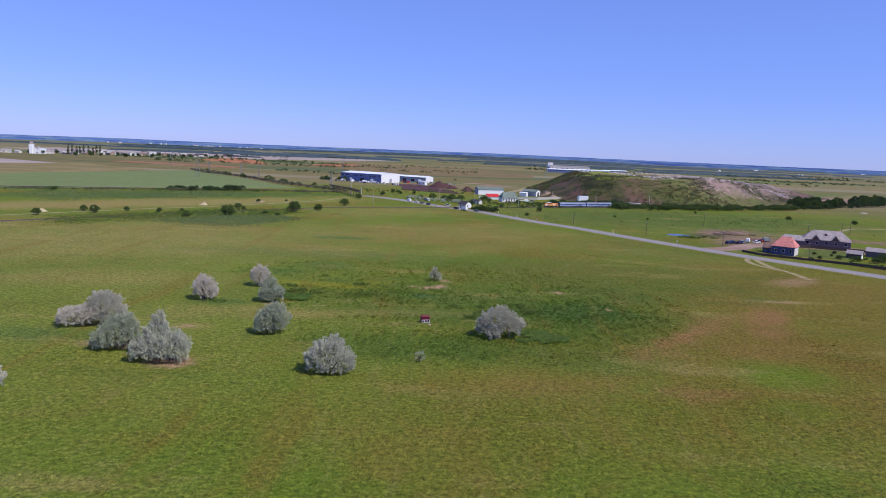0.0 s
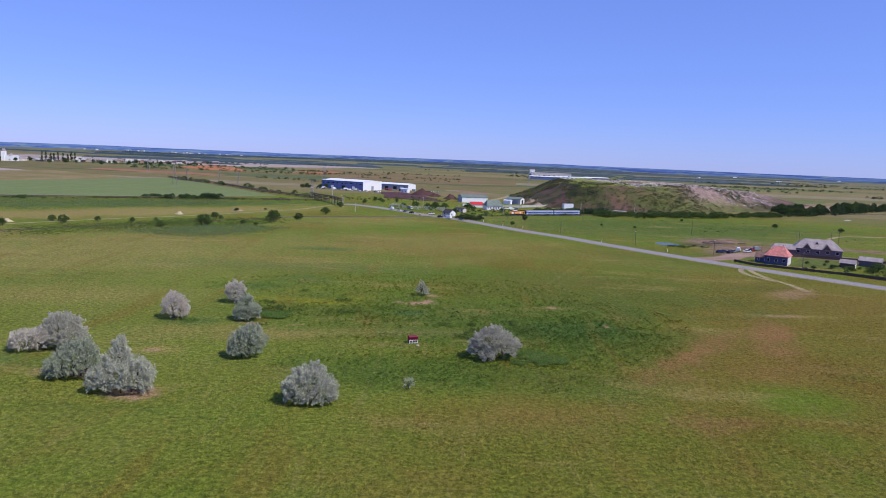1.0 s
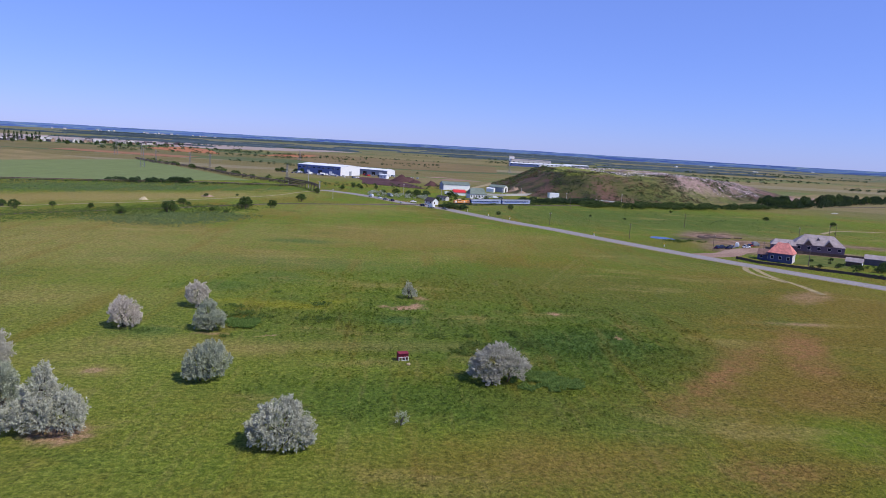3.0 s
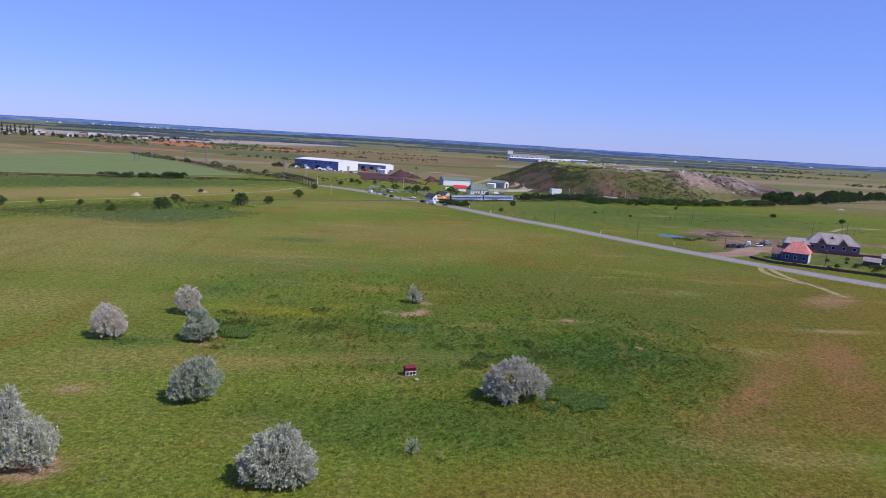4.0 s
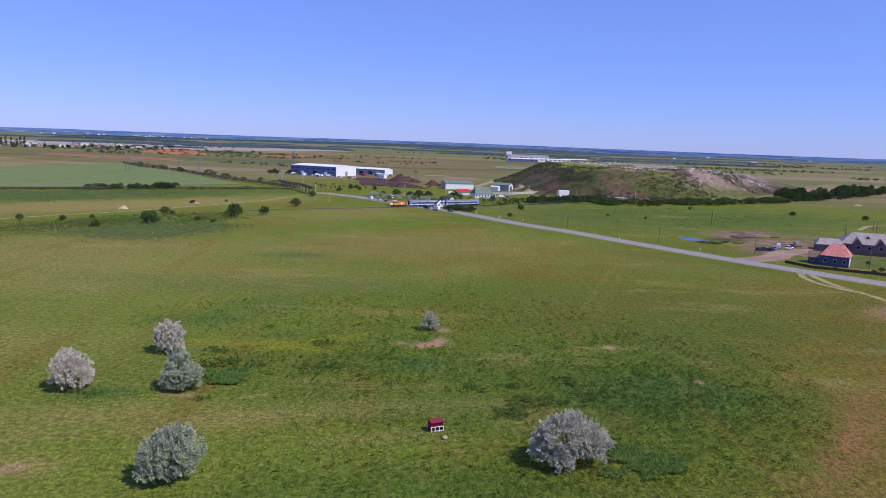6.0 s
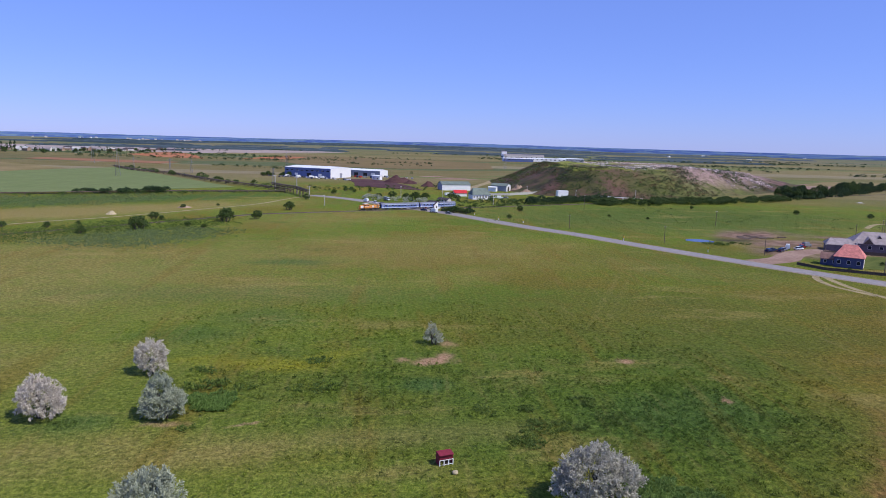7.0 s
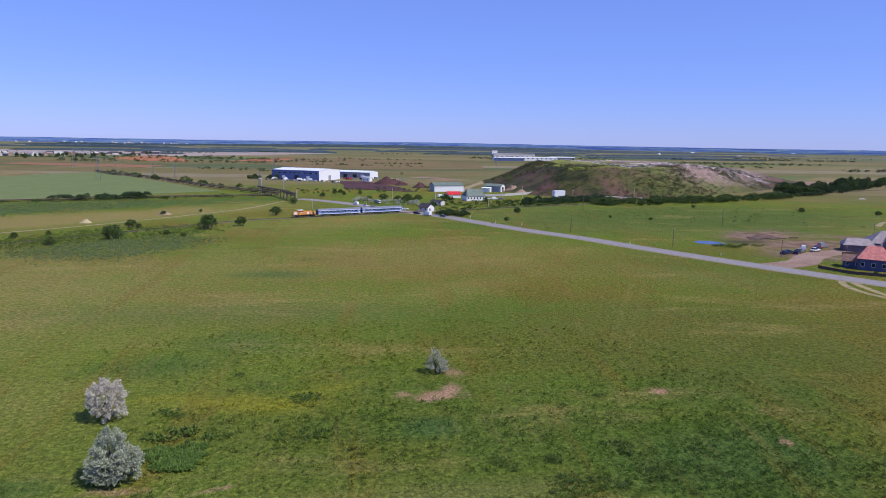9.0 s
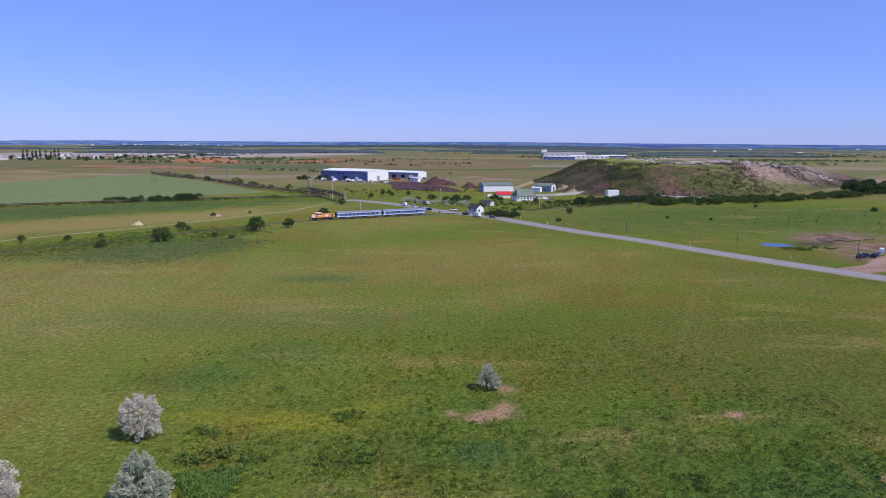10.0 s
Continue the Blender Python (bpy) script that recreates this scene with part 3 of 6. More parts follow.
strip("dirt_track", [(60, 640), (66, 720), (90, 800), (105, 860)], 7.0, 0.05, M["path"], "pale dirt track climbing past the landfill", "dirt track")

RP, RD = Vector((78.6, 541.0)), Vector((-0.8919, -0.4522)).normalized()
RAIL = [tuple(RP - RD * 700), tuple(RP - RD * 400), tuple(RP - RD * 150), tuple(RP), tuple(RP + RD * 100), tuple(RP + RD * 170), (-90, 452), (-107, 433), (-128, 409), (-152, 383), (-200, 330), (-290, 225)]
strip("railway_bed", RAIL, 3.6, 0.12, M["ballast"], "brownish ballast bed of a single railway track", "railway bed", sub=10)


def railway():
    _, f = strip("tmp", RAIL, 1.0, 0.4, M["steel"], sub=10)
    bpy.data.objects.remove(_)
    for side in (-0.75, 0.75):
        vs, fs = [], []
        for i, p in enumerate(f):
            d = (f[min(i + 1, len(f) - 1)] - f[max(i - 1, 0)]).normalized()
            n = Vector((-d.y, d.x))
            for w, z in ((-0.07, 0.1), (-0.04, 0.27), (0.04, 0.27), (0.07, 0.1)):
                q = p + n * (side + w)
                vs.append((q.x, q.y, z))
        for i in range(len(f) - 1):
            for k in range(3):
                a = 4 * i + k
                fs.append((a, a + 1, a + 5, a + 4))
        tagged(obj("rail", vs, fs, M["rail_steel"]), "worn steel rail on the ballast", "rail", "rails of the track", "structure")


railway()


# ---- the train ----
def wheelset(parent, x, r=0.46):
    bm = bmesh.new()
    for y in (-0.75, 0.75):
        cyl(bm, (x, y - 0.07, r), (x, y + 0.07, r), r, None, 14)
    cyl(bm, (x, -0.75, r), (x, 0.75, r), 0.09, None, 8)
    part("wheelset", bm, M["steel"], parent)


def bogie(parent, x, base=2.5):
    bm = bmesh.new()
    for y in (-1.05, 0.95):
        box(bm, x - base / 2 - 0.5, y, 0.45, x + base / 2 + 0.5, y + 0.1, 0.8, 0.03)
    box(bm, x - 0.3, -1.0, 0.5, x + 0.3, 1.0, 0.8)
    b = part("bogie", bm, M["underframe"], parent)
    wheelset(b, x - base / 2)
    wheelset(b, x + base / 2)


def profile_shell(x0, x1, prof):
    """A body drawn along x from a cross section of (y, z)."""
    bm = bmesh.new()
    ends = []
    for x in (x0, x1):
        ends.append([bm.verts.new((x, y, z)) for y, z in prof])
    n = len(prof)
    for i in range(n):
        bm.faces.new((ends[0][i], ends[0][(i + 1) % n], ends[1][(i + 1) % n], ends[1][i]))
    bm.faces.new(ends[0])
    bm.faces.new(list(reversed(ends[1])))
    return bm


def coach():
    e = thing("passenger_coach", Matrix(), "blue and pale grey passenger coach rolling on the railway", "railway coach", "coaches of the train")
    L = 12.9
    part("body", profile_shell(-L, L, [(-1.4, 1.05), (-1.42, 2.0), (-1.4, 3.35), (1.4, 3.35), (1.42, 2.0), (1.4, 1.05)]), M["train_blue"], e, "blue side walls")
    part("roof", profile_shell(-L, L, [(-1.4, 3.35), (-1.3, 3.7), (-0.95, 3.95), (-0.4, 4.06), (0.4, 4.06), (0.95, 3.95), (1.3, 3.7), (1.4, 3.35)]), M["train_roof"], e, "dull grey roof")
    for s in (-1, 1):
        a, b = sorted((s * 1.405, s * 1.45))
        part("stripe", bx(-L, a, 1.15, L, b, 1.62), M["train_grey"], e, "pale grey band")
        part("stripe", bx(-L, a, 3.02, L, b, 3.3), M["train_grey"], e, "pale grey band")
        for i in range(10):
            x = -9.9 + i * 2.2
            a, b = sorted((s * 1.40, s * 1.46))
            w = part("window", bx(x - 0.68, a, 2.05, x + 0.68, b, 2.95, 0.02), M["glass"], e)
            a, b = sorted((s * 1.40, s * 1.452))
            part("frame", bx(x - 0.76, a, 1.97, x + 0.76, b, 3.02), M["train_grey"], w)
        for x in (-11.9, 11.9):
            a, b = sorted((s * 1.40, s * 1.455))
            d = part("door", bx(x - 0.45, a, 1.1, x + 0.45, b, 3.1, 0.02), M["train_grey"], e)
            a, b = sorted((s * 1.45, s * 1.462))
            part("pane", bx(x - 0.25, a, 2.1, x + 0.25, b, 2.9), M["glass"], d)
    bm = bmesh.new()
    box(bm, -L + 0.3, -1.25, 0.85, L - 0.3, 1.25, 1.06)
    part("underframe", bm, M["underframe"], e)
    for x, w in ((-3.5, 2.2), (0.2, 1.6), (3.6, 2.4)):
        part("equipment_box", bx(x - w / 2, -1.15, 0.4, x + w / 2, 1.15, 0.86, 0.04), M["underframe"], e)
    for x in (-9.5, 9.5):
        bogie(e, x)
    for x in (-L, L):
        part("gangway", bx(x - 0.3, -0.65, 1.1, x + 0.3, 0.65, 3.3, 0.06), M["rubber"], e, "black rubber gangway")
        for y in (-0.88, 0.88):
            s = 1 if x > 0 else -1
            part("buffer", rod((x, y, 1.06), (x + s * 0.42, y, 1.06), 0.12, 0.2, 10), M["underframe"], e)
    for i in range(4):
        part("roof_vent", bx(-7.8 + i * 5.2 - 0.35, -0.3, 4.0, -7.8 + i * 5.2 + 0.35, 0.3, 4.16, 0.04), M["train_roof"], e)
    return e


def locomotive():
    """Diesel locomotive, its cab nearer the front end (+x)."""
    e = thing("diesel_locomotive", Matrix(), "orange diesel locomotive with a raised cab pulling two coaches", "locomotive")
    part("frame", bx(-6.6, -1.4, 0.95, 6.6, 1.4, 1.3, 0.04), M["underframe"], e, "dark chassis frame")
    part("front_hood", bx(3.7, -0.95, 1.3, 6.3, 0.95, 3.1, 0.14), M["orange"], e)
    part("rear_hood", bx(-6.2, -0.95, 1.3, 0.7, 0.95, 3.25, 0.14), M["orange"], e)
    c = part("cab", bx(0.85, -1.45, 1.3, 3.55, 1.45, 3.75, 0.08), M["orange"], e)
    part("cab_roof", bx(0.6, -1.5, 3.75, 3.8, 1.5, 3.98, 0.09), M["white"], e, "pale cab roof")
    part("cab_band", bx(0.82, -1.48, 2.45, 3.58, 1.48, 2.62), M["white"], e, "white band")
    for s in (-1, 1):
        for x in (1.45, 2.9):
            a, b = sorted((s * 1.44, s * 1.475))
            part("cab_window", bx(x - 0.45, a, 2.7, x + 0.45, b, 3.45, 0.02), M["glass"], c)
        for i in range(4):
            a, b = sorted((s * 0.94, s * 0.985))
            part("louvre", bx(-5.6 + i * 1.5, a, 1.7, -4.5 + i * 1.5, b, 2.85), M["underframe" if i == 0 else "white" if i == 2 else "orange"], e)
        a, b = sorted((s * 0.94, s * 0.98))
        part("hood_door", bx(4.2, a, 1.6, 5.8, b, 2.8), M["white"], e, "white painted panel")
        part("hand_rail", rod((-6.4, s * 1.35, 2.2), (0.8, s * 1.35, 2.2), 0.03, None, 6), M["white"], e)
        for x in (-6.4, -4, -1.6, 4.4, 6.4):
            part("rail_post", rod((x, s * 1.35, 1.25), (x, s * 1.35, 2.2), 0.03, None, 6), M["white"], e)
    for x in (0.83, 3.57):
        for y in (-0.75, 0.75):
            part("cab_window", bx(x - 0.03, y - 0.4, 2.85, x + 0.03, y + 0.4, 3.5), M["glass"], c)
    part("exhaust", rod((-2.5, 0, 3.2), (-2.5, 0, 3.6), 0.2, 0.17, 10), M["underframe"], e)
    part("radiator_fan", rod((-5.0, 0, 3.2), (-5.0, 0, 3.33), 0.7, None, 16), M["underframe"], e)
    part("fuel_tank", bx(-1.6, -1.2, 0.4, 1.6, 1.2, 0.95, 0.08), M["underframe"], e)
    for x in (-4.1, 4.1):
        bogie(e, x, 2.4)
    for s in (-1, 1):
        part("buffer_beam", bx(s * 6.6 - 0.08, -1.4, 0.75, s * 6.6 + 0.08, 1.4, 1.35), M["orange"], e)
        for y in (-0.88, 0.88):
            part("buffer", rod((s * 6.6, y, 1.05), (s * 7.1, y, 1.05), 0.12, 0.22, 10), M["underframe"], e)
            part("headlight", rod((s * 6.28, y * 0.75, 2.2), (s * 6.38, y * 0.75, 2.2), 0.14, None, 10), M["white"], e)
    return e


LOCO = locomotive()
COACH_A = coach()
COACH_B = copy_thing(COACH_A, Matrix())


def along_rail(s):
    p = RP + RD * s
    return pose(p.x, p.y, 0.27, 0, 0, math.degrees(math.atan2(RD.y, RD.x)))


# ---- plants ----
def shoots(rng, lobes, n, length, width, inner=0.45, up=0.35, wild=0.5, subs=0):
    """Leafy shoots that bristle out of the given ellipsoids: vertices and faces."""
    big = list(lobes)
    lobes = []
    for x, y, z, rx, ry, rz in big:
        lobes.append((x, y, z, rx * 0.8, ry * 0.8, rz * 0.8))
        for _ in range(subs):
            v = rng.normal(size=3)
            v[2] = abs(v[2]) - 0.35
            v /= np.linalg.norm(v)
            k = 0.2 + 0.17 * rng.random()
            lobes.append((x + v[0] * rx * 0.72, y + v[1] * ry * 0.72, max(z + v[2] * rz * 0.72, rz * k), rx * k, ry * k, rz * k))
    vol = np.array([l[3] * l[4] + l[3] * l[5] + l[4] * l[5] for l in lobes])
    which = rng.choice(len(lobes), n, p=vol / vol.sum())
    L = np.array(lobes)[which]
    d = rng.normal(size=(n, 3))
    d[:, 2] = np.where(d[:, 2] < -0.55 * np.abs(d[:, 0]) - 0.2, -d[:, 2], d[:, 2])
    d /= np.linalg.norm(d, axis=1)[:, None]
    lump = np.array([noise.noise(Vector(v) * 2.3 + Vector((w * 7.1, 0, 0))) for v, w in zip(d, which)])
    rad = (inner + (1 - inner) * rng.random(n) ** 0.45) * (1 + 0.22 * lump)
    p = L[:, :3] + d * L[:, 3:6] * rad[:, None]
    p[:, 2] = np.maximum(p[:, 2], 0.08 + 0.2 * rng.random(n))
    ax = d + np.array((0, 0, up)) + rng.normal(size=(n, 3)) * wild
    ax /= np.linalg.norm(ax, axis=1)[:, None]
    side = np.cross(ax, rng.normal(size=(n, 3)))
    side /= np.linalg.norm(side, axis=1)[:, None] + 1e-9
    other = np.cross(ax, side)
    ln = (length * (0.6 + 0.8 * rng.random(n)))[:, None]
    wd = (width * (0.6 + 0.8 * rng.random(n)))[:, None]
    mid = p + ax * ln * 0.45
    vs = np.stack([p, mid + side * wd, mid - side * 0.5 * wd + other * 0.87 * wd, mid - side * 0.5 * wd - other * 0.87 * wd, p + ax * ln], 1).reshape(-1, 3)
    base = np.arange(n)[:, None] * 5
    tri = np.array([(0, 2, 1), (0, 3, 2), (0, 1, 3), (4, 1, 2), (4, 2, 3), (4, 3, 1)]).reshape(1, 18)
    return vs, (base + tri).reshape(-1, 3)


def plumes(rng, lobes, density, length, up, leaves=24):
    """Bushy crown of leafy branch tips that point out of the given ellipsoids: vertices and faces."""
    base, axis, size = [], [], []
    for i, (x, y, z, rx, ry, rz) in enumerate(lobes):
        count = int(density * 4.2 * (rx * ry + rx * rz + ry * rz))
        for _ in range(count):
            v = Vector(rng.normal(size=3)).normalized()
            if v.z < -0.6:
                continue
            swell = 0.86 + 0.30 * noise.noise(v * 2.1 + Vector((i * 5.3, x, y))) + 0.12 * noise.noise(v * 5.0 + Vector((y, i * 3.1, x)))
            q = Vector((x + v.x * rx * swell, y + v.y * ry * swell, z + v.z * rz * swell))
            if q.z < 0.12 or any(((q.x - l[0]) / l[3]) ** 2 + ((q.y - l[1]) / l[4]) ** 2 + ((q.z - l[2]) / l[5]) ** 2 < 0.55 for k, l in enumerate(lobes) if k != i):
                continue
            d = Vector((v.x / rx, v.y / ry, v.z / rz)).normalized()
            a = (d + Vector((0, 0, up)) + Vector(rng.normal(size=3)) * 0.28).normalized()
            ln = length * rng.uniform(0.7, 1.45)
            base.append(q - a * ln * 0.65)
            axis.append(a)
            size.append(ln)
    n = len(base)
    B, A, S = (np.repeat(np.array(w, dtype=float), leaves, axis=0) for w in (base, axis, size))
    u = rng.random(n * leaves)
    side = np.cross(A, rng.normal(size=A.shape))
    side /= np.linalg.norm(side, axis=1)[:, None] + 1e-9
    p = B + A * (S * u)[:, None] + side * (S * 0.17 * (1.1 - u))[:, None]
    p[:, 2] = np.maximum(p[:, 2], 0.05)
    ax = A * 0.8 + side * 0.75 + rng.normal(size=A.shape) * 0.2
    ax /= np.linalg.norm(ax, axis=1)[:, None]
    w1 = np.cross(ax, rng.normal(size=A.shape))
    w1 /= np.linalg.norm(w1, axis=1)[:, None] + 1e-9
    w2 = np.cross(ax, w1)
    ln = (S * (0.18 + 0.12 * rng.random(len(S))))[:, None]
    wd = ln * 0.2
    mid = p + ax * ln * 0.45
    vs = np.stack([p, mid + w1 * wd, mid - w1 * 0.5 * wd + w2 * 0.87 * wd, mid - w1 * 0.5 * wd - w2 * 0.87 * wd, p + ax * ln], 1).reshape(-1, 3)
    tri = np.array([(0, 2, 1), (0, 3, 2), (0, 1, 3), (4, 1, 2), (4, 2, 3), (4, 3, 1)]).reshape(1, 18)
    return vs, (np.arange(n * leaves)[:, None] * 5 + tri).reshape(-1, 3)


def trunk_mesh(rng, lobes, r=0.16, low=0.2):
    bm = bmesh.new()
    for x, y, z, rx, ry, rz in lobes:
        cyl(bm, (x * 0.75, y * 0.75, -0.1), (x * 0.9, y * 0.9, z * 0.8), r, r * 0.6, 7)
        for k in range(6):
            a = k * 1.05 + rng.random()
            cyl(bm, (x * 0.85, y * 0.85, z * (low + 0.08 * k)), (x + rx * 0.6 * math.cos(a), y + ry * 0.6 * math.sin(a), z + rz * (0.1 + 0.08 * k)), r * 0.5, r * 0.15, 5)
    return bm


def bush(name, at, lobes, n, material, label, length=0.75, width=0.13, seed=1, category="bush", group="", inner=0.45, up=0.35, wild=0.5, subs=0):
    rng = np.random.default_rng(seed)
    e = thing(name, pose(at[0], at[1], 0, 0, 0, at[2] if len(at) > 2 else 0), label, category, group)
    part("trunk", trunk_mesh(rng, lobes), M["bark"], e, "grey-brown forking trunk")
    vs, fs = shoots(rng, lobes, n, length, width, inner, up, wild, subs)
    obj("crown", vs, fs, M[material], e)
    return e


SILVER = [
    ("silver_bush", (-80.6, 147.6), [(0, 0, 2.0, 3.7, 3.3, 2.3), (2.4, 0.4, 2.2, 2.6, 2.6, 2.3)], 0.2, "silver_pale", "low pale silver-grey bush beside a taller one"),
    ("silver_bush", (-74.8, 150.0), [(0, 0.4, 3.3, 4.1, 4.0, 3.7), (2.2, -1.2, 2.4, 3.2, 3.0, 2.8), (-1.5, 0.3, 4.6, 2.6, 2.5, 2.5)], 0.2, "silver_pale", "rounded pale silver-grey bush in the meadow"),
    ("silver_bush", (-64.0, 132.6), [(0, 0, 2.9, 4.0, 3.6, 3.3), (1.6, 0.2, 4.6, 2.6, 2.4, 2.3), (-2.2, -1.0, 1.8, 2.9, 2.6, 2.2), (3.0, -0.6, 2.2, 2.6, 2.4, 2.3)], 0.3, "silver_green", "large grey-green bush among silver bushes"),
    ("silver_bush", (-52.8, 126.0), [(-0.8, 1.6, 4.4, 2.5, 2.5, 3.2), (2.8, -0.6, 2.4, 3.6, 3.0, 2.7), (-2.4, -0.8, 2.1, 3.2, 2.8, 2.4), (-0.9, 1.8, 7.2, 1.2, 1.2, 1.7), (0.6, -1.4, 2.4, 3.0, 2.4, 2.5), (3.4, 0.2, 4.2, 1.5, 1.5, 1.6)], 0.3, "silver", "wide silver-grey bush with a pointed top"),
    ("silver_bush", (-36.9, 148.4), [(0, 0, 2.9, 4.0, 3.7, 3.2), (0.5, 0.2, 4.4, 2.4, 2.4, 2.1), (-1.4, -1.0, 2.0, 3.0, 2.6, 2.2)], 0.35, "silver_green", "round grey-green bush standing alone"),
    ("silver_bush", (-20.2, 123.8), [(0, 0, 3.0, 4.2, 3.9, 3.1), (1.6, -0.6, 2.2, 3.6, 3.2, 2.6), (-2.0, -0.8, 2.0, 2.9, 2.8, 2.3), (0.8, 0.5, 4.7, 1.8, 1.8, 1.7)], 0.35, "silver", "broad round silver-grey bush standing alone"),
    ("silver_bush", (-62.6, 178.6), [(0, 0, 3.0, 3.2, 3.1, 2.9), (-0.6, 0.2, 4.3, 1.9, 1.9, 1.8), (0.8, -0.6, 2.0, 2.9, 2.7, 2.1)], 0.25, "silver_pale", "round pale silver bush standing alone"),
    ("silver_bush", (-53.2, 198.4), [(0, 0, 3.2, 2.7, 2.6, 2.8), (0.6, -0.4, 2.0, 2.4, 2.3, 2.1)], -0.25, "silver_pale", "round silver-pale bush with drooping twigs"),
    ("silver_bush", (-45.0, 178.6), [(0, 0, 2.1, 3.4, 3.0, 2.4), (-0.4, 0.5, 4.1, 1.9, 1.9, 2.1), (1.2, -0.4, 2.2, 2.7, 2.4, 2.1)], 0.2, "silver_green", "silver-grey bush tapering to a blunt top"),
    ("silver_bush", (13.6, 152.4), [(-0.6, 0, 3.6, 3.8, 3.6, 3.2), (2.9, 0.2, 2.9, 3.1, 3.1, 2.6), (-3.0, -0.4, 2.5, 2.5, 2.6, 2.3), (0.4, 0.6, 4.9, 2.4, 2.3, 1.9), (-1.4, -2.4, 1.5, 1.7, 1.5, 1.6)], 0.05, "silver_pale", "large spreading silver bush with dark inner twigs"),
    ("silver_bush", (-1.9, 217.0), [(0, 0, 1.7, 2.0, 1.9, 1.7), (-0.2, 0.2, 3.0, 1.2, 1.2, 1.4), (0.9, -0.3, 1.2, 1.4, 1.3, 1.2)], 0.3, "silver", "small silver-green bush near bare soil"),
    ("silver_bush", (-3.6, 131.8), [(0, 0, 1.0, 1.25, 1.15, 1.1)], 0.5, "silver_green", "small sparse grey shrub in the grass"),
    ("silver_bush", (-72.6, 106.0), [(0, 0, 2.0, 2.8, 2.8, 2.2), (0.5, 0.3, 3.0, 1.6, 1.6, 1.5)], 0.3, "silver", "silver-grey bush at the meadow's edge"),
]
for i, (nm, at, lobes, up, mt, lb) in enumerate(SILVER):
    rng = np.random.default_rng(20 + i)
    e = thing(nm, pose(at[0], at[1], 0) @ Matrix.Diagonal((0.94, 0.94, 1.03, 1.0)), lb, "bush", "silver bushes of the meadow")
    part("trunk", trunk_mesh(rng, lobes), M["bark"], e, "grey-brown forking trunk")
    small = lobes[0][3] < 1.6
    vs, fs = plumes(rng, lobes, 5.0 if small else 2.3, 0.5 if small else 0.8 if lobes[0][3] < 2.5 else 1.2, up, 20 if small else 30)
    obj("crown", vs, fs, M[mt], e)


def meadow_grass():
    """Tufts of grass over the near meadow, denser where it is lush."""
    rng = np.random.default_rng(5)
    n = 230000
    y = 62 + 250 * rng.random(n) ** 1.6
    x = -8 + (rng.random(n) * 2 - 1) * (62 + (y - 62) * 0.85)
    dens = np.array([noise.noise((a * 0.05, b * 0.05, 0)) + 0.6 * noise.noise((a * 0.35, b * 0.35, 4)) for a, b in zip(x, y)])
    keep = dens + rng.random(n) * 0.9 > 0.25 + 0.5 * np.clip((y - 200) / 110, 0, 1)
    x, y, dens = x[keep], y[keep], dens[keep]
    n = len(x)
    h = 0.10 + 0.14 * rng.random(n) + 0.18 * np.clip(dens, 0, 1)
    vs, fs = [], []
    P = np.stack([x, y, np.array([clumps(a, b) - 0.03 for a, b in zip(x.tolist(), y.tolist())])], 1)
    out = []
    for k in range(3):
        a = rng.random(n) * 6.28
        s = np.stack([np.cos(a), np.sin(a), np.zeros(n)], 1) * (0.04 + 0.05 * rng.random(n))[:, None]
        out_len = (0.22 + 0.22 * rng.random(n))[:, None]
        lean = np.stack([-np.sin(a), np.cos(a), np.zeros(n)], 1) * out_len
        lean[:, 2] = h * 0.8
        out += [P - s, P + s, P + lean + s * 0.2]
    vs = np.stack(out, 1).reshape(-1, 3)
    ob = obj("grass", vs, np.arange(len(vs)).reshape(-1, 3), M["grass"])
    paint_growth(ob, x, y, 9)
    return tagged(ob, "short green and dry meadow grass", "grass", kind="stuff")


meadow_grass()


def weed_patch(name, area, n, material, label, hi=0.7, seed=3):
    """Loose patch of leafy weeds: every weed is a few broad shoots."""
    rng = np.random.default_rng(seed)
    cx, cy, rx, ry = area
    a, r = rng.random(n) * 6.28, rng.random(n) ** 0.6
    X, Y = cx + rx * r * np.cos(a), cy + ry * r * np.sin(a)
    keep = np.array([noise.noise((p * 0.22, q * 0.22, seed)) + 0.5 * noise.noise((p * 0.7, q * 0.7, 1)) for p, q in zip(X, Y)]) + 0.5 * (1 - r) > 0.02
    VS, FS = [], []
    X, Y = X[keep], Y[keep]
    for p, q in zip(X, Y):
        s = hi * (0.5 + 0.8 * rng.random())
        v, f = shoots(rng, [(p, q, s * 0.3, s * 0.6, s * 0.6, s * 0.5)], 9, s * 0.8, s * 0.17, 0.2, 0.8, 0.6)
        FS.append(f + 45 * len(VS))
        VS.append(v)
    ob = obj(name, np.concatenate(VS), np.concatenate(FS), M[material])
    if material == "grass":
        paint_growth(ob, X, Y, 45)
    return tagged(ob, label, "weeds", kind="stuff")


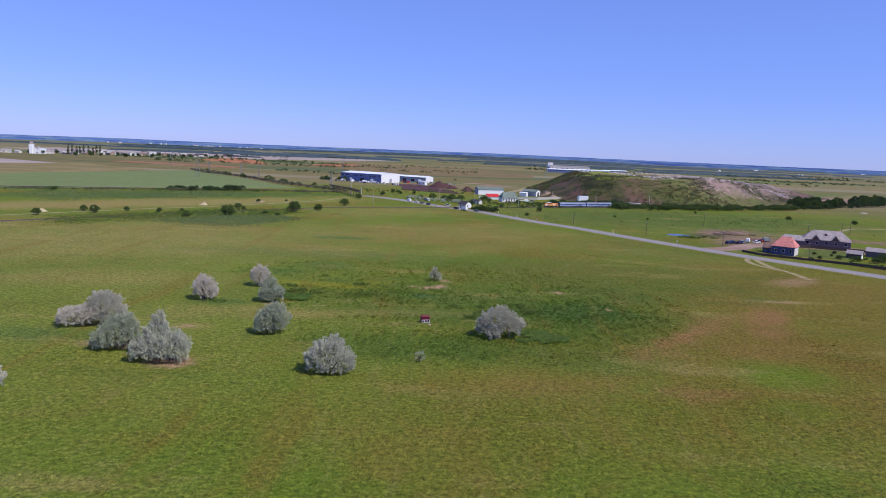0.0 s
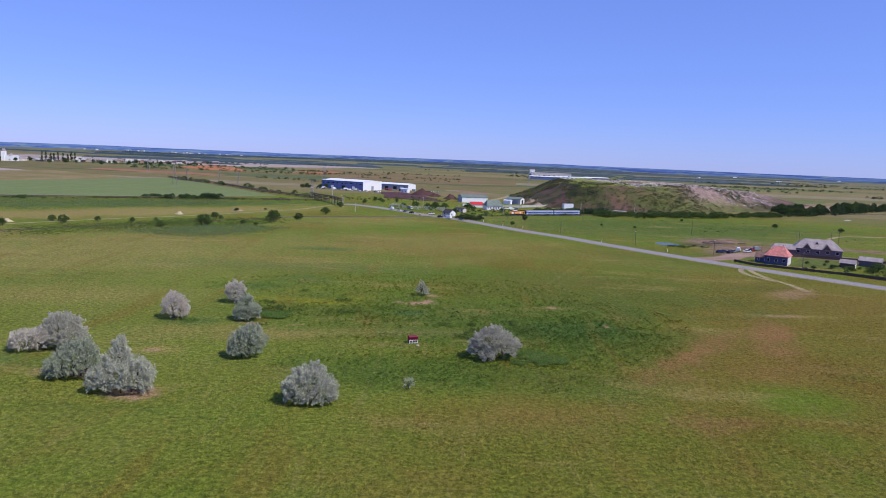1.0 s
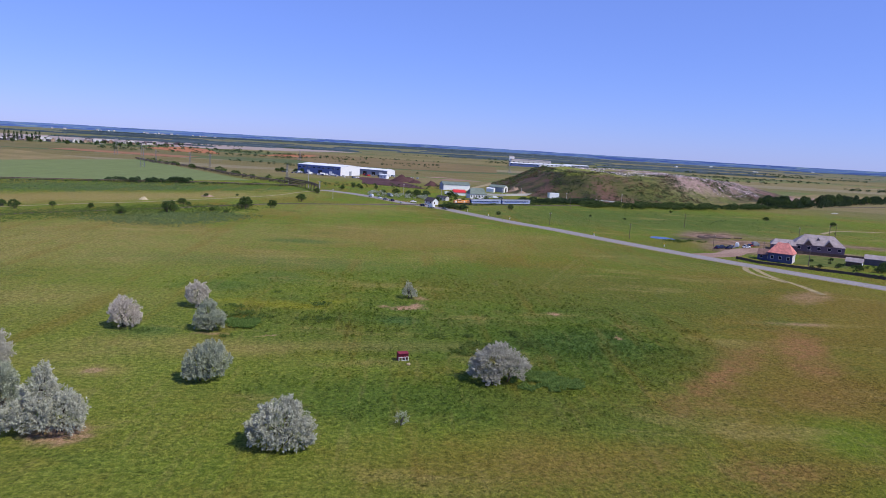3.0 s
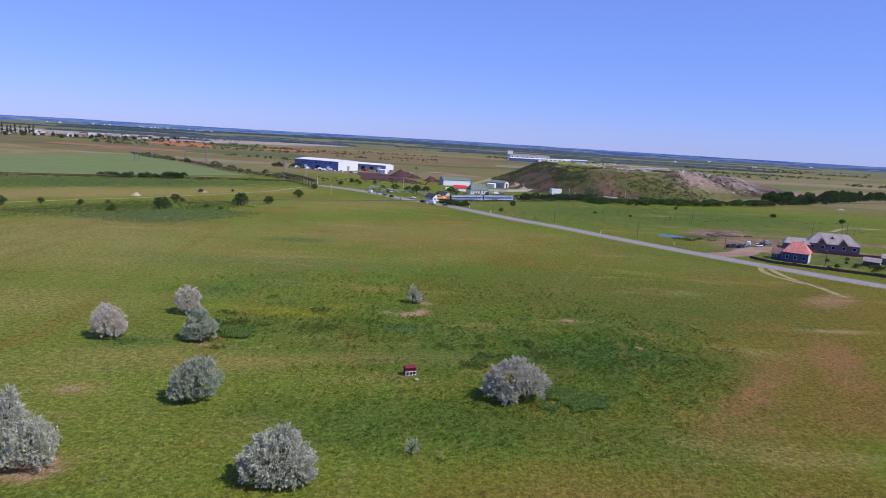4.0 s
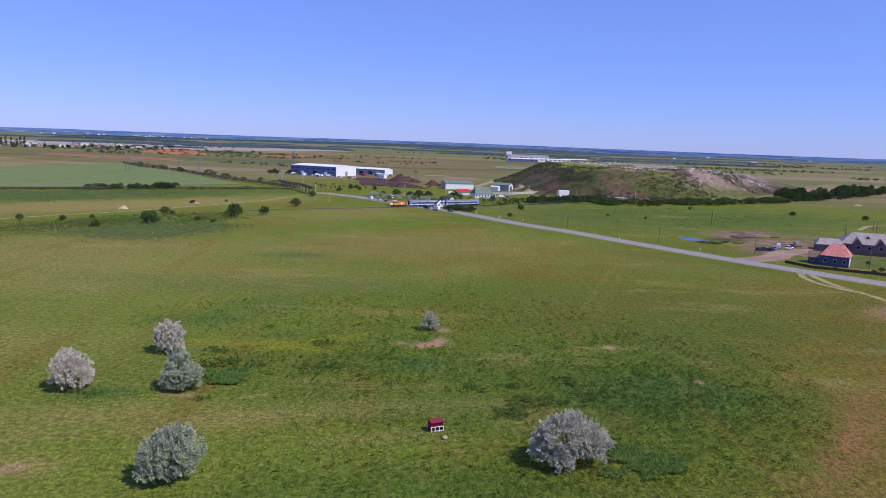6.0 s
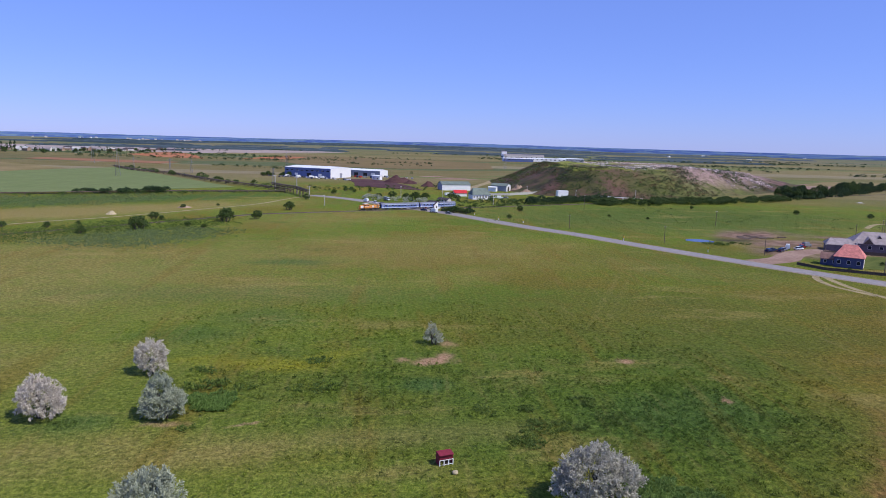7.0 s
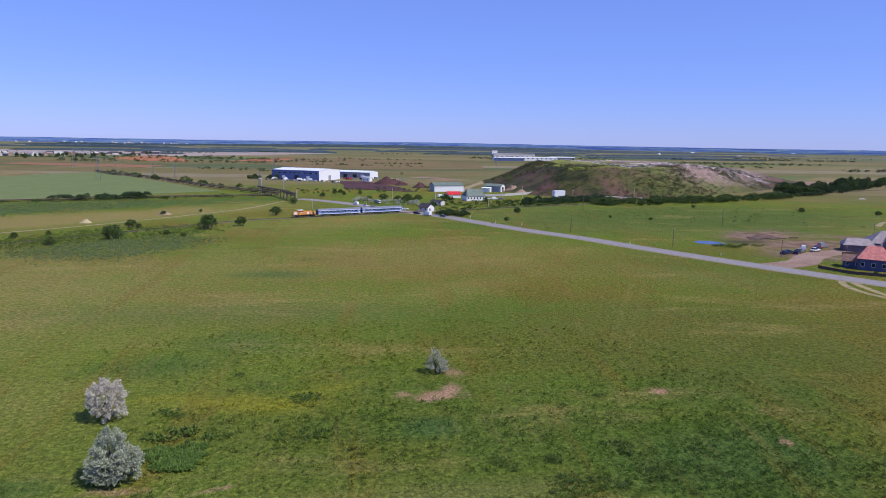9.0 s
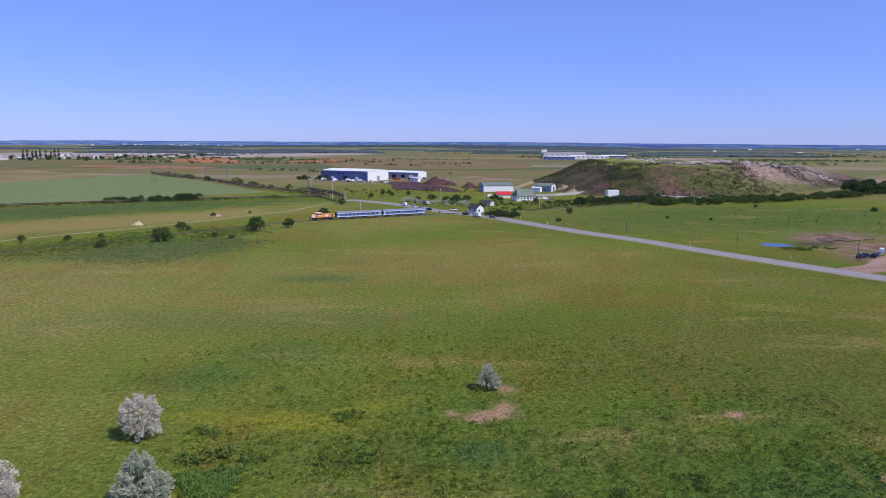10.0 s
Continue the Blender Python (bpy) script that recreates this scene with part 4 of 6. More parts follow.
def weed_area(poly, n, material, label, hi, seed):
    """Weeds spread over a piece of ground with the given corners."""
    rng = np.random.default_rng(seed)
    xs, ys = [p[0] for p in poly], [p[1] for p in poly]
    VS, FS = [], []
    while len(VS) < n:
        x, y = rng.uniform(min(xs), max(xs)), rng.uniform(min(ys), max(ys))
        odd = False
        for (ax, ay), (cx, cy) in zip(poly, poly[1:] + poly[:1]):
            if (ay > y) != (cy > y) and x < (cx - ax) * (y - ay) / (cy - ay) + ax:
                odd = not odd
        if not odd or noise.noise((x * 0.06, y * 0.06, seed)) + 0.6 * noise.noise((x * 0.3, y * 0.3, 2)) + 0.5 * rng.random() < 0.05:
            continue
        x, y = x + 5.5 * rng.normal(), y + 5.5 * rng.normal()
        s = hi * (0.4 + 0.9 * rng.random())
        v, f = shoots(rng, [(x, y, s * 0.3, s * 0.8, s * 0.8, s * 0.5)], 9, s * 0.8, s * 0.17, 0.2, 0.8, 0.6)
        FS.append(f + 45 * len(VS))
        VS.append(v)
    return tagged(obj("weeds", np.concatenate(VS), np.concatenate(FS), M[material]), label, "weeds", kind="stuff")


weed_patch("weeds", (32, 172, 28, 26), 2600, "grass", "green leafy weeds round a bush", 0.34, 3)
weed_patch("weeds", (22.5, 152.6, 7.5, 5.5), 1700, "weed_fresh", "tall green weeds beside a silver bush", 0.42, 4)
weed_patch("weeds", (-39, 184.5, 5.5, 4), 1300, "weed_fresh", "tall green weeds between bushes", 0.5, 5)
weed_patch("weeds", (-18, 190, 32, 16), 1100, "grass", "scattered leafy weeds in the grass", 0.45, 6)
weed_patch("weeds", (-40, 190, 5, 4), 50, "weed", "small clump of weeds", 0.9, 7)
weed_area([(-206, 340), (-187, 358), (-166, 380), (-143, 412), (-118, 430), (-98, 440), (-90, 415), (-104, 398), (-130, 380), (-152, 352), (-180, 322)], 4200, "weed", "dense rank weeds beside the railway", 0.48, 8)
weed_area([(-150, 352), (-128, 378), (-100, 396), (-84, 392), (-88, 360), (-100, 341), (-124, 338)], 3600, "reed", "grey-green reeds beside the railway", 0.48, 9)
weed_area([(-310, 512), (-243, 543), (-188, 573), (-158, 590), (-160, 520), (-206, 472), (-254, 428)], 4200, "reed", "blue-green reeds below the pipeline", 0.55, 10)
for x, y, r, hi, cnt, seed in ((-24, 205, 2.6, 0.9, 40, 31), (-21.5, 190.5, 3.0, 0.9, 50, 32), (-26, 191, 2.6, 0.7, 36, 33), (-45, 199, 2.8, 0.9, 40, 34), (-35, 191, 1.8, 0.7, 22, 35), (-37, 217, 1.5, 0.7, 16, 36), (21, 184, 2.2, 1.0, 40, 37), (11, 181, 1.6, 0.8, 22, 38),
                               (9, 169, 2.6, 0.9, 50, 39), (12, 174, 3.4, 0.8, 60, 40), (17, 174, 2.2, 0.8, 36, 41), (24, 177, 3.2, 0.8, 60, 42), (21, 183, 1.8, 0.8, 26, 43), (4, 180, 2.4, 0.7, 36, 44), (-40, 174, 1.4, 0.8, 16, 45), (-58, 176, 2.0, 0.6, 24, 46), (25, 204, 1.8, 0.6, 20, 47)):
    weed_patch("weeds", (x, y, r * 1.1, r), cnt * 2, "weed", "dark green clump of weeds in the grass", hi * 0.5, seed)
weed_patch("weeds", (5, 150, 40, 22), 2600, "grass", "low leafy weeds among the grass", 0.34, 12)
weed_patch("weeds", (-10, 225, 60, 30), 2600, "grass", "low leafy weeds among the grass", 0.36, 13)
weed_patch("weeds", (40, 192, 30, 26), 1900, "grass", "low leafy weeds among the grass", 0.34, 14)


# ---- trees and shrubs of the middle distance ----
def tree(name, seed, h, w, material, label, n=420, leaf=0.8):
    rng = np.random.default_rng(seed)
    lobes = [(0, 0, h * 0.58, w * 0.42, w * 0.42, h * 0.42)]
    for k in range(4):
        a = 1.57 * k + rng.random()
        lobes.append((w * 0.27 * math.cos(a), w * 0.27 * math.sin(a), h * (0.24 + 0.25 * rng.random()), w * 0.3, w * 0.3, h * 0.27))
    return bush(name, (0, -900), lobes, n, material, label, leaf, leaf * 0.3, seed, "tree" if h > 5 else "shrub", inner=0.6, wild=0.7, subs=3)


SHRUBS = [tree("shrub", 40 + i, 4.0, 5.0, "leaf", "dense dark green wild shrub", 620, 0.52) for i in range(3)]
TREES = [tree("tree", 50 + i, 8.5, 7.5, "leaf_dark" if i % 2 else "leaf", "bushy dark green broadleaf tree", 900, 0.8) for i in range(4)]
HOMES = {}


def plant(kinds, x, y, s, group=""):
    k = random.randrange(len(kinds))
    m = pose(x, y, 0, 0, 0, random.uniform(0, 360))
    if kinds[k] not in HOMES:
        ob = kinds[k]
        HOMES[ob] = True
        ob.matrix_basis = m
    else:
        ob = copy_thing(kinds[k], m)
    ob.scale = (s * random.uniform(0.9, 1.1), s * random.uniform(0.9, 1.1), s * random.uniform(0.9, 1.1))
    return tagged(ob, group=group)


for x, y, s in ((-161.7, 389, 0.7), (-153, 400, 0.5), (-122, 388, 1.7), (-128.5, 427, 0.95), (-124, 424, 0.6), (-92.5, 423, 1.7), (-80, 436, 1.1), (-70.5, 484, 1.2), (-131, 484, 0.6), (-115, 500, 0.4),
                (-200, 380, 0.9), (-190, 372, 1.1), (-210, 352, 1.0), (-180, 388, 0.7), (-140, 372, 0.9), (-105, 402, 0.6), (-230, 330, 1.2), (-96, 395, 0.5)):
    plant(SHRUBS, x, y, s, "shrubs along the railway")


def thicket(name, spots, material, label, n=150, seed=1):
    """Many low shrubs grown together: spots are (x, y, z, size)."""
    rng = np.random.default_rng(seed)
    VS, FS, k = [], [], 0
    for x, y, z0, s in spots:
        r = s * (0.8 + 0.4 * rng.random())
        z0 += rise(x, y)
        lobes = [(x, y, z0 + r * 0.9, r * 1.15, r * 1.15, r)]
        for q in range(3):
            t = rng.random() * 6.28
            lobes.append((x + r * math.cos(t), y + r * math.sin(t), z0 + r * (0.5 + 0.6 * rng.random()), r * 0.6, r * 0.6, r * 0.6))
        v, f = shoots(rng, lobes, int(n * 1.5), 0.34 * s, 0.11 * s, 0.6, 0.3, 0.7)
        v[:, 2] = np.maximum(v[:, 2], z0 - 0.1)
        VS.append(v)
        FS.append(f + k)
        k += len(v)
    return tagged(obj(name, np.concatenate(VS), np.concatenate(FS), M[material]), label, "thicket", kind="stuff")


def rnd_spots(n, fn, lo, hi):
    out = []
    for _ in range(n):
        u = random.random()
        x, y = fn(u)
        out.append((x, y, 0.0, random.uniform(lo, hi)))
    return out


thicket("thicket", rnd_spots(230, lambda u: (138 + 197 * u, 556 + 84 * u ** 1.5 + random.uniform(-3, 24)), 1.2, 2.5), "leaf", "dense green thicket at the landfill's foot", 170, 31)
thicket("thicket", rnd_spots(110, lambda u: (344 + 265 * u, 643 + 215 * u + random.uniform(-4, 30)), 1.6, 3.4), "leaf_dark", "dense undergrowth at the woodland edge", 130, 36)
thicket("thicket", rnd_spots(90, lambda u: (86 + 70 * u, 555 + 36 * u + random.uniform(0, 16)), 1.3, 2.5), "leaf_dark", "dark green thicket at the landfill's foot", 170, 32)
for i in range(85):
    u = random.random() ** 1.5
    x, y = 350 + 265 * u, 652 + 215 * u + random.uniform(0, 50)
    plant(TREES, x, y, random.uniform(0.8, 1.2), "woodland beside the landfill")
thicket("hedge", rnd_spots(60, lambda u: (-420 + 300 * u + random.uniform(-4, 4), 446 + 158 * u + random.uniform(-3, 3)), 0.7, 1.6), "leaf", "ragged green hedge along the pipeline", 110, 33)
thicket("hedge", rnd_spots(40, lambda u: (-222 + 48 * u + random.uniform(-3, 3), 560 + 24 * u + random.uniform(-3, 3)), 1.6, 2.6), "leaf_dark", "dense dark thicket along the pipeline", 120, 34)
thicket("hedge", rnd_spots(60, lambda u: (-104 - 235 * u + random.uniform(-5, 5), 650 + 292 * u + random.uniform(-6, 8)), 1.0, 2.8), "leaf", "ragged hedge along the grain field", 110, 35)


# ---- landfill ----
TOE = [(98, 850), (86, 700), (112, 640), (160, 612), (250, 645), (343, 716), (420, 790), (500, 890), (400, 970), (260, 1000), (150, 950)]


def inside_depth(x, y):
    """Metres inside the landfill's toe line, negative outside."""
    best, odd = 1e9, False
    for i in range(len(TOE)):
        (ax, ay), (bx_, by) = TOE[i], TOE[(i + 1) % len(TOE)]
        u = max(0, min(1, ((x - ax) * (bx_ - ax) + (y - ay) * (by - ay)) / ((bx_ - ax) ** 2 + (by - ay) ** 2)))
        best = min(best, math.hypot(x - ax - u * (bx_ - ax), y - ay - u * (by - ay)))
        if (ay > y) != (by > y) and x < (bx_ - ax) * (y - ay) / (by - ay) + ax:
            odd = not odd
    return best if odd else -best


def landfill_height(x, y):
    d = inside_depth(x, y)
    if d <= 0:
        return -0.6 + max(d, -30) * 0.02
    h = 22.0 - 9 * max(0, min(1, (x - 300) / 130)) - 6 * max(0, (140 - x) / 60)
    u = min(1, d / 58)
    u = u * u * (3 - 2 * u) * 0.55 + 0.45 * u
    return h * u + 1.3 * noise.noise((x * 0.03, y * 0.03, 1)) * min(1, d / 15) + 0.6 * noise.noise((x * 0.15, y * 0.15, 2)) * min(1, d / 10)


def landfill():
    m, t, b = mat("landfill_soil", 0.95)
    veg = mix(t, ramp(t, nz(t, 0.06, None, 4.0), 0.35, 0.65), (0.026, 0.026, 0.011), (0.078, 0.074, 0.021))
    veg = mix(t, ramp(t, nz(t, 0.025, None, 5.0, 0.65), 0.44, 0.58), veg, (0.118, 0.062, 0.046))
    veg = mix(t, mul(t, spot(t, 275, 690, 75, 50, 35, 0.7, 0.6, 0.03), 0.75), veg, mix(t, ramp(t, nz(t, 0.15, None, 5.0, 0.7), 0.35, 0.65), (0.075, 0.092, 0.018), (0.185, 0.195, 0.040)))
    veg = mix(t, ramp(t, nz(t, 0.5, None, 4.0, 0.7), 0.5, 0.75, 0, 0.6), veg, (0.035, 0.034, 0.016))
    sx = t.nodes.new("ShaderNodeSeparateXYZ")
    link(t, pos(t), sx.inputs[0])
    wob = mul(t, nz(t, 0.03), 14)
    top = ramp(t, mul(t, sx.outputs[2], wob, 'ADD'), 27.2, 30.2)
    c = mix(t, top, veg, mix(t, ramp(t, nz(t, 0.2), 0.3, 0.7), (0.16, 0.185, 0.02), (0.26, 0.27, 0.04)))
    waste = mul(t, ramp(t, mul(t, sx.outputs[0], mul(t, nz(t, 0.02), 90), 'ADD'), 275, 345), ramp(t, mul(t, sx.outputs[2], mul(t, nz(t, 0.05), 16), 'ADD'), 10, 24))
    c = mix(t, mul(t, waste, 0.8), c, mix(t, ramp(t, nz(t, 0.3, None, 5.0, 0.8), 0.35, 0.65), (0.11, 0.060, 0.055), (0.50, 0.34, 0.31)))
    link(t, c, b.inputs["Base Color"])
    bump(t, b, nz(t, 0.8, None, 5.0, 0.7), 0.8, 0.6)
    xs, ys = np.arange(70, 520, 4.0), np.arange(590, 1020, 4.0)
    vs = [(x, y, landfill_height(x, y)) for y in ys for x in xs]
    w = len(xs)
    fs = [(j * w + i, j * w + i + 1, (j + 1) * w + i + 1, (j + 1) * w + i) for j in range(len(ys) - 1) for i in range(w - 1)]
    ob = obj("landfill_hill", vs, fs, m, smooth=True)
    tagged(ob, "overgrown landfill hill with bare waste slopes", "hill", kind="structure")
    rng = np.random.default_rng(9)
    VS, FS = [], []
    while len(VS) < 7500:
        x, y = rng.uniform(205, 420), rng.uniform(640, 900)
        d = inside_depth(x, y)
        if d < (54 if x < 315 else 14) or d > 120 or x > 402 or noise.noise((x * 0.05, y * 0.05, 6)) < -0.25:
            continue
        z = landfill_height(x, y)
        s = 0.45 + 1.0 * rng.random() ** 2
        q = rng.normal(size=(4, 3)) * s * 0.7
        q[:, 2] = np.abs(q[:, 2]) * 0.6
        VS.append(q + np.array((x, y, z - 0.1)))
        FS.append(np.array([(0, 1, 2), (0, 1, 3), (1, 2, 3), (0, 2, 3)]) + 4 * len(FS))
    tagged(obj("garbage", np.concatenate(VS), np.concatenate(FS), M["garbage"]), "pale loose garbage strewn over the hilltop", "garbage", kind="stuff")
    for k, (cnt, mt, lo, hi) in enumerate(((1300, "leaf_dark", 0.5, 1.5), (1500, "weed", 0.5, 1.2), (1100, "scrub", 0.5, 1.3))):
        spots = []
        while len(spots) < cnt:
            x, y = rng.uniform(84, 440), rng.uniform(606, 830)
            d = inside_depth(x, y)
            if 1 < d < 62 and noise.noise((x * 0.022, y * 0.022, 8 + k)) + 0.4 * noise.noise((x * 0.1, y * 0.1, k)) > 0.02 + (0.25 if x > 300 else 0):
                spots.append((x, y, landfill_height(x, y), rng.uniform(lo, hi)))
        thicket("scrub", spots, mt, "low scrub and tall weeds on the landfill slope", 22, 40 + k)


landfill()


def far_woods():
    """Belts of woodland towards the horizon: lumpy canopies with haze in their colour."""
    rng = random.Random(4)
    for k in range(52):
        y = 1900 + 2250 * (k / 51) ** 0.8
        cx, half = rng.uniform(-0.62, 0.72) * y, rng.uniform(60, 330) * (0.4 + y / 3500)
        dep, hh, sl = rng.uniform(14, 40), rng.uniform(3.0, 7.5), rng.uniform(-0.12, 0.12)
        nx, ny = int(half / 8), 4
        vs, fs = [], []
        for j in range(ny + 1):
            for i in range(nx + 1):
                x = cx - half + 2 * half * i / nx
                yy = y + sl * (x - cx) + dep * (j / ny - 0.5)
                edge = 0 if j in (0, ny) or i in (0, nx) else 1
                z = -1 if not edge else hh * (0.75 + 0.5 * rng.random()) * (0.4 + 0.6 * min(1, 4 * min(i, nx - i) / nx + 0.3))
                z += rise(x, yy)
                vs.append((x + rng.uniform(-4, 4), yy - (2 if j == 1 else 0), z))
        for j in range(ny):
            for i in range(nx):
                a = j * (nx + 1) + i
                fs.append((a, a + 1, a + nx + 2, a + nx + 1))
        tagged(obj("far_woods", vs, fs, M["haze_tinted_wood"]), "dark belt of distant woodland tinted with blue haze", "woodland", kind="stuff")


far_woods()


# ---- buildings ----
def gable_building(name, at, turn, L, W, H, R, wall, roof, label, category="building", group="", gable=None, over=0.4, doors=(), windows=0, win=(1.2, 1.2), wz=1.2, chimney=False, hip=0.0):
    """A building L along x and W along y, walls H high, ridge R above them along x. Its near long side faces -y."""
    e = thing(name, pose(at[0], at[1], rise(at[0], at[1]), 0, 0, turn), label, category, group)
    l, w = L / 2, W / 2
    part("wall", bx(-l, -w, -0.2, l, -w + 0.3, H), M[wall], e)
    part("wall", bx(-l, w - 0.3, -0.2, l, w, H), M[wall], e)
    for s in (-1, 1):
        x0, x1 = sorted((s * l, s * (l - 0.3)))
        bm = bmesh.new()
        apex = H + R * (1 - 0.15) if not hip else H
        ring = [(-w + 0.3, -0.2), (w - 0.3, -0.2), (w - 0.3, H), (0, apex), (-w + 0.3, H)]
        A = [bm.verts.new((x0, y, z)) for y, z in ring]
        B = [bm.verts.new((x1, y, z)) for y, z in ring]
        for i in range(5):
            bm.faces.new((A[i], A[(i + 1) % 5], B[(i + 1) % 5], B[i]))
        bm.faces.new(A)
        bm.faces.new(list(reversed(B)))
        part("gable_wall", bm, M[gable or wall], e)
    o, th = over, 0.18
    for s in (-1, 1):
        bm = bmesh.new()
        h = hip
        lower = H - R * o / w
        q = [(-l - o, s * (w + o), lower), (l + o, s * (w + o), lower), (l + o - h, 0, H + R), (-l - o + h, 0, H + R)]
        lo = [bm.verts.new(p) for p in q]
        hi = [bm.verts.new((p[0], p[1], p[2] + th)) for p in q]
        for i in range(4):
            bm.faces.new((lo[i], lo[(i + 1) % 4], hi[(i + 1) % 4], hi[i]))
        bm.faces.new(lo)
        bm.faces.new(hi)
        rf = part("roof", bm, M[roof], e)
        if hip:
            bm = bmesh.new()
            q = [(s * (l + o), -(w + o), lower), (s * (l + o), w + o, lower), (s * (l + o - h), 0, H + R)]
            lo = [bm.verts.new(p) for p in q]
            hi = [bm.verts.new((p[0], p[1], p[2] + th)) for p in q]
            for i in range(3):
                bm.faces.new((lo[i], lo[(i + 1) % 3], hi[(i + 1) % 3], hi[i]))
            bm.faces.new(lo)
            bm.faces.new(hi)
            part("roof", bm, M[roof], e)
    for i in range(windows):
        x = -l + L * (i + 0.5) / windows
        wn = part("window", bx(x - win[0] / 2, -w - 0.03, wz, x + win[0] / 2, -w + 0.05, wz + win[1]), M["glass"], e)
        part("frame", bx(x - win[0] / 2 - 0.1, -w - 0.02, wz - 0.1, x + win[0] / 2 + 0.1, -w + 0.04, wz + win[1] + 0.1), M["plaster"], wn)
    for side, c, dw, dh, mt in doors:
        if side == 'f':
            part("door", bx(c - dw / 2, -w - 0.06, 0, c + dw / 2, -w + 0.05, dh), M[mt], e)
        else:
            s = 1 if side == 'r' else -1
            x0, x1 = sorted((s * (l - 0.05), s * (l + 0.06)))
            part("door", bx(x0, c - dw / 2, 0, x1, c + dw / 2, dh), M[mt], e)
    if chimney:
        part("chimney", bx(l * 0.3, 0.5, H + R * 0.4, l * 0.3 + 0.6, 1.1, H + R + 0.9, 0.03), M["plaster"], e)
    return e


gx = Vector((-0.888, 0.46))
HT = math.degrees(math.atan2(-0.46, 0.888))
c1 = Vector((-75, 811)) + gx * 29 + Vector((0.46, 0.888)) * 21
gable_building("warehouse", (c1.x, c1.y), HT, 58, 42, 10.2, 1.6, "blue_wall", "roof_white", "large blue warehouse with a white gable end and pale roof", "warehouse", gable="white", over=0.2,
               doors=(('f', 2, 5, 5, "underframe"), ('f', -14, 4, 4.5, "white"), ('f', 16, 4, 4.5, "white"), ('r', 0, 5, 5, "grey_wall")), windows=9, win=(3.6, 1.0), wz=7.0)
c2 = Vector((-25, 868)) + gx * 22 + Vector((0.46, 0.888)) * 10
gable_building("warehouse", (c2.x, c2.y), HT, 46, 20, 6.4, 1.6, "grey_wall", "roof_white", "long grey shed with a white gable end", "warehouse", gable="white", over=0.2,
               doors=(('f', -8, 5, 4, "underframe"), ('f', 4, 5, 4, "underframe"), ('f', 14, 5, 4, "white")))
gable_building("barn", (44.5, 684), 12, 26, 14, 5.2, 2.2, "white", "roof_green", "white-walled barn with a grey-green roof", "barn", gable="grey_wall")
gable_building("house", (55.5, 592), 12, 14, 10, 3.8, 4.4, "white", "roof_green", "white house under a steep grey-green roof", "house", windows=6, win=(0.9, 1.2), wz=1.4, hip=2.0)
gable_building("canopy_shed", (43, 616), 10, 10, 7, 2.6, 2.0, "white", "roof_red", "small shed with a bright red roof", "shed")
gable_building("workshop", (86.5, 686), -30, 15, 11, 4.8, 1.8, "grey_wall", "roof_green", "grey workshop with a pale gable and open doorway", "workshop", gable="white", doors=(('r', 0, 4, 4, "underframe"),))
gable_building("gatehouse", (15.8, 511.5), -48, 7.5, 6.0, 2.7, 2.1, "plaster", "roof_dark", "small white crossing keeper's house with a dark roof", "house", gable="white", windows=2, win=(0.9, 1.1), doors=(('r', -1, 1.0, 2.1, "wood_dark"),))
gable_building("box_building", (121.5, 603), 8, 8.5, 5, 6.6, 0.3, "white", "roof_white", "tall white box-shaped building", "building", over=0.05)
gable_building("farmhouse", (160.8, 319.3), -38, 9.5, 9, 4.2, 3.9, "plaster_navy", "roof_tile", "dark blue farmhouse with a red clay tile hip roof", "house", gable="plaster", windows=3, win=(1.0, 1.3), wz=1.4, chimney=True, hip=3.0)
gable_building("farm_barn", (202.5, 360.5), -27, 22, 15, 3.6, 4.3, "plaster_blue", "roof_grey", "long farm building with a weathered grey roof", "barn", windows=5, win=(1.4, 1.2), wz=1.4, hip=5.0)
gable_building("farm_shed", (185, 361), -27, 11, 9, 2.8, 2.2, "plaster_blue", "roof_grey", "lower farm shed with a weathered roof", "shed", hip=2.0)
gable_building("garden_shed", (191, 315), -40, 6, 4.5, 2.3, 1.3, "wood_dark", "roof_grey", "small wooden shed with a sheet roof", "shed", gable="white")
for x, y, L, W, H, wl in ((285, 1690, 70, 40, 7, "blue_wall"), (365, 1730, 85, 40, 7, "white"), (440, 1800, 60, 40, 7, "grey_wall"), (350, 1960, 110, 40, 11, "plaster"), (300, 1980, 14, 14, 19, "white")):
    gable_building("factory_hall", (x, y), -4, L, W, H, 1.5, wl, "roof_white" if H < 10 else "roof_grey", "distant factory hall with a pale roof", "factory", gable="white", windows=8, win=(4.0, 2.0), wz=4.0)


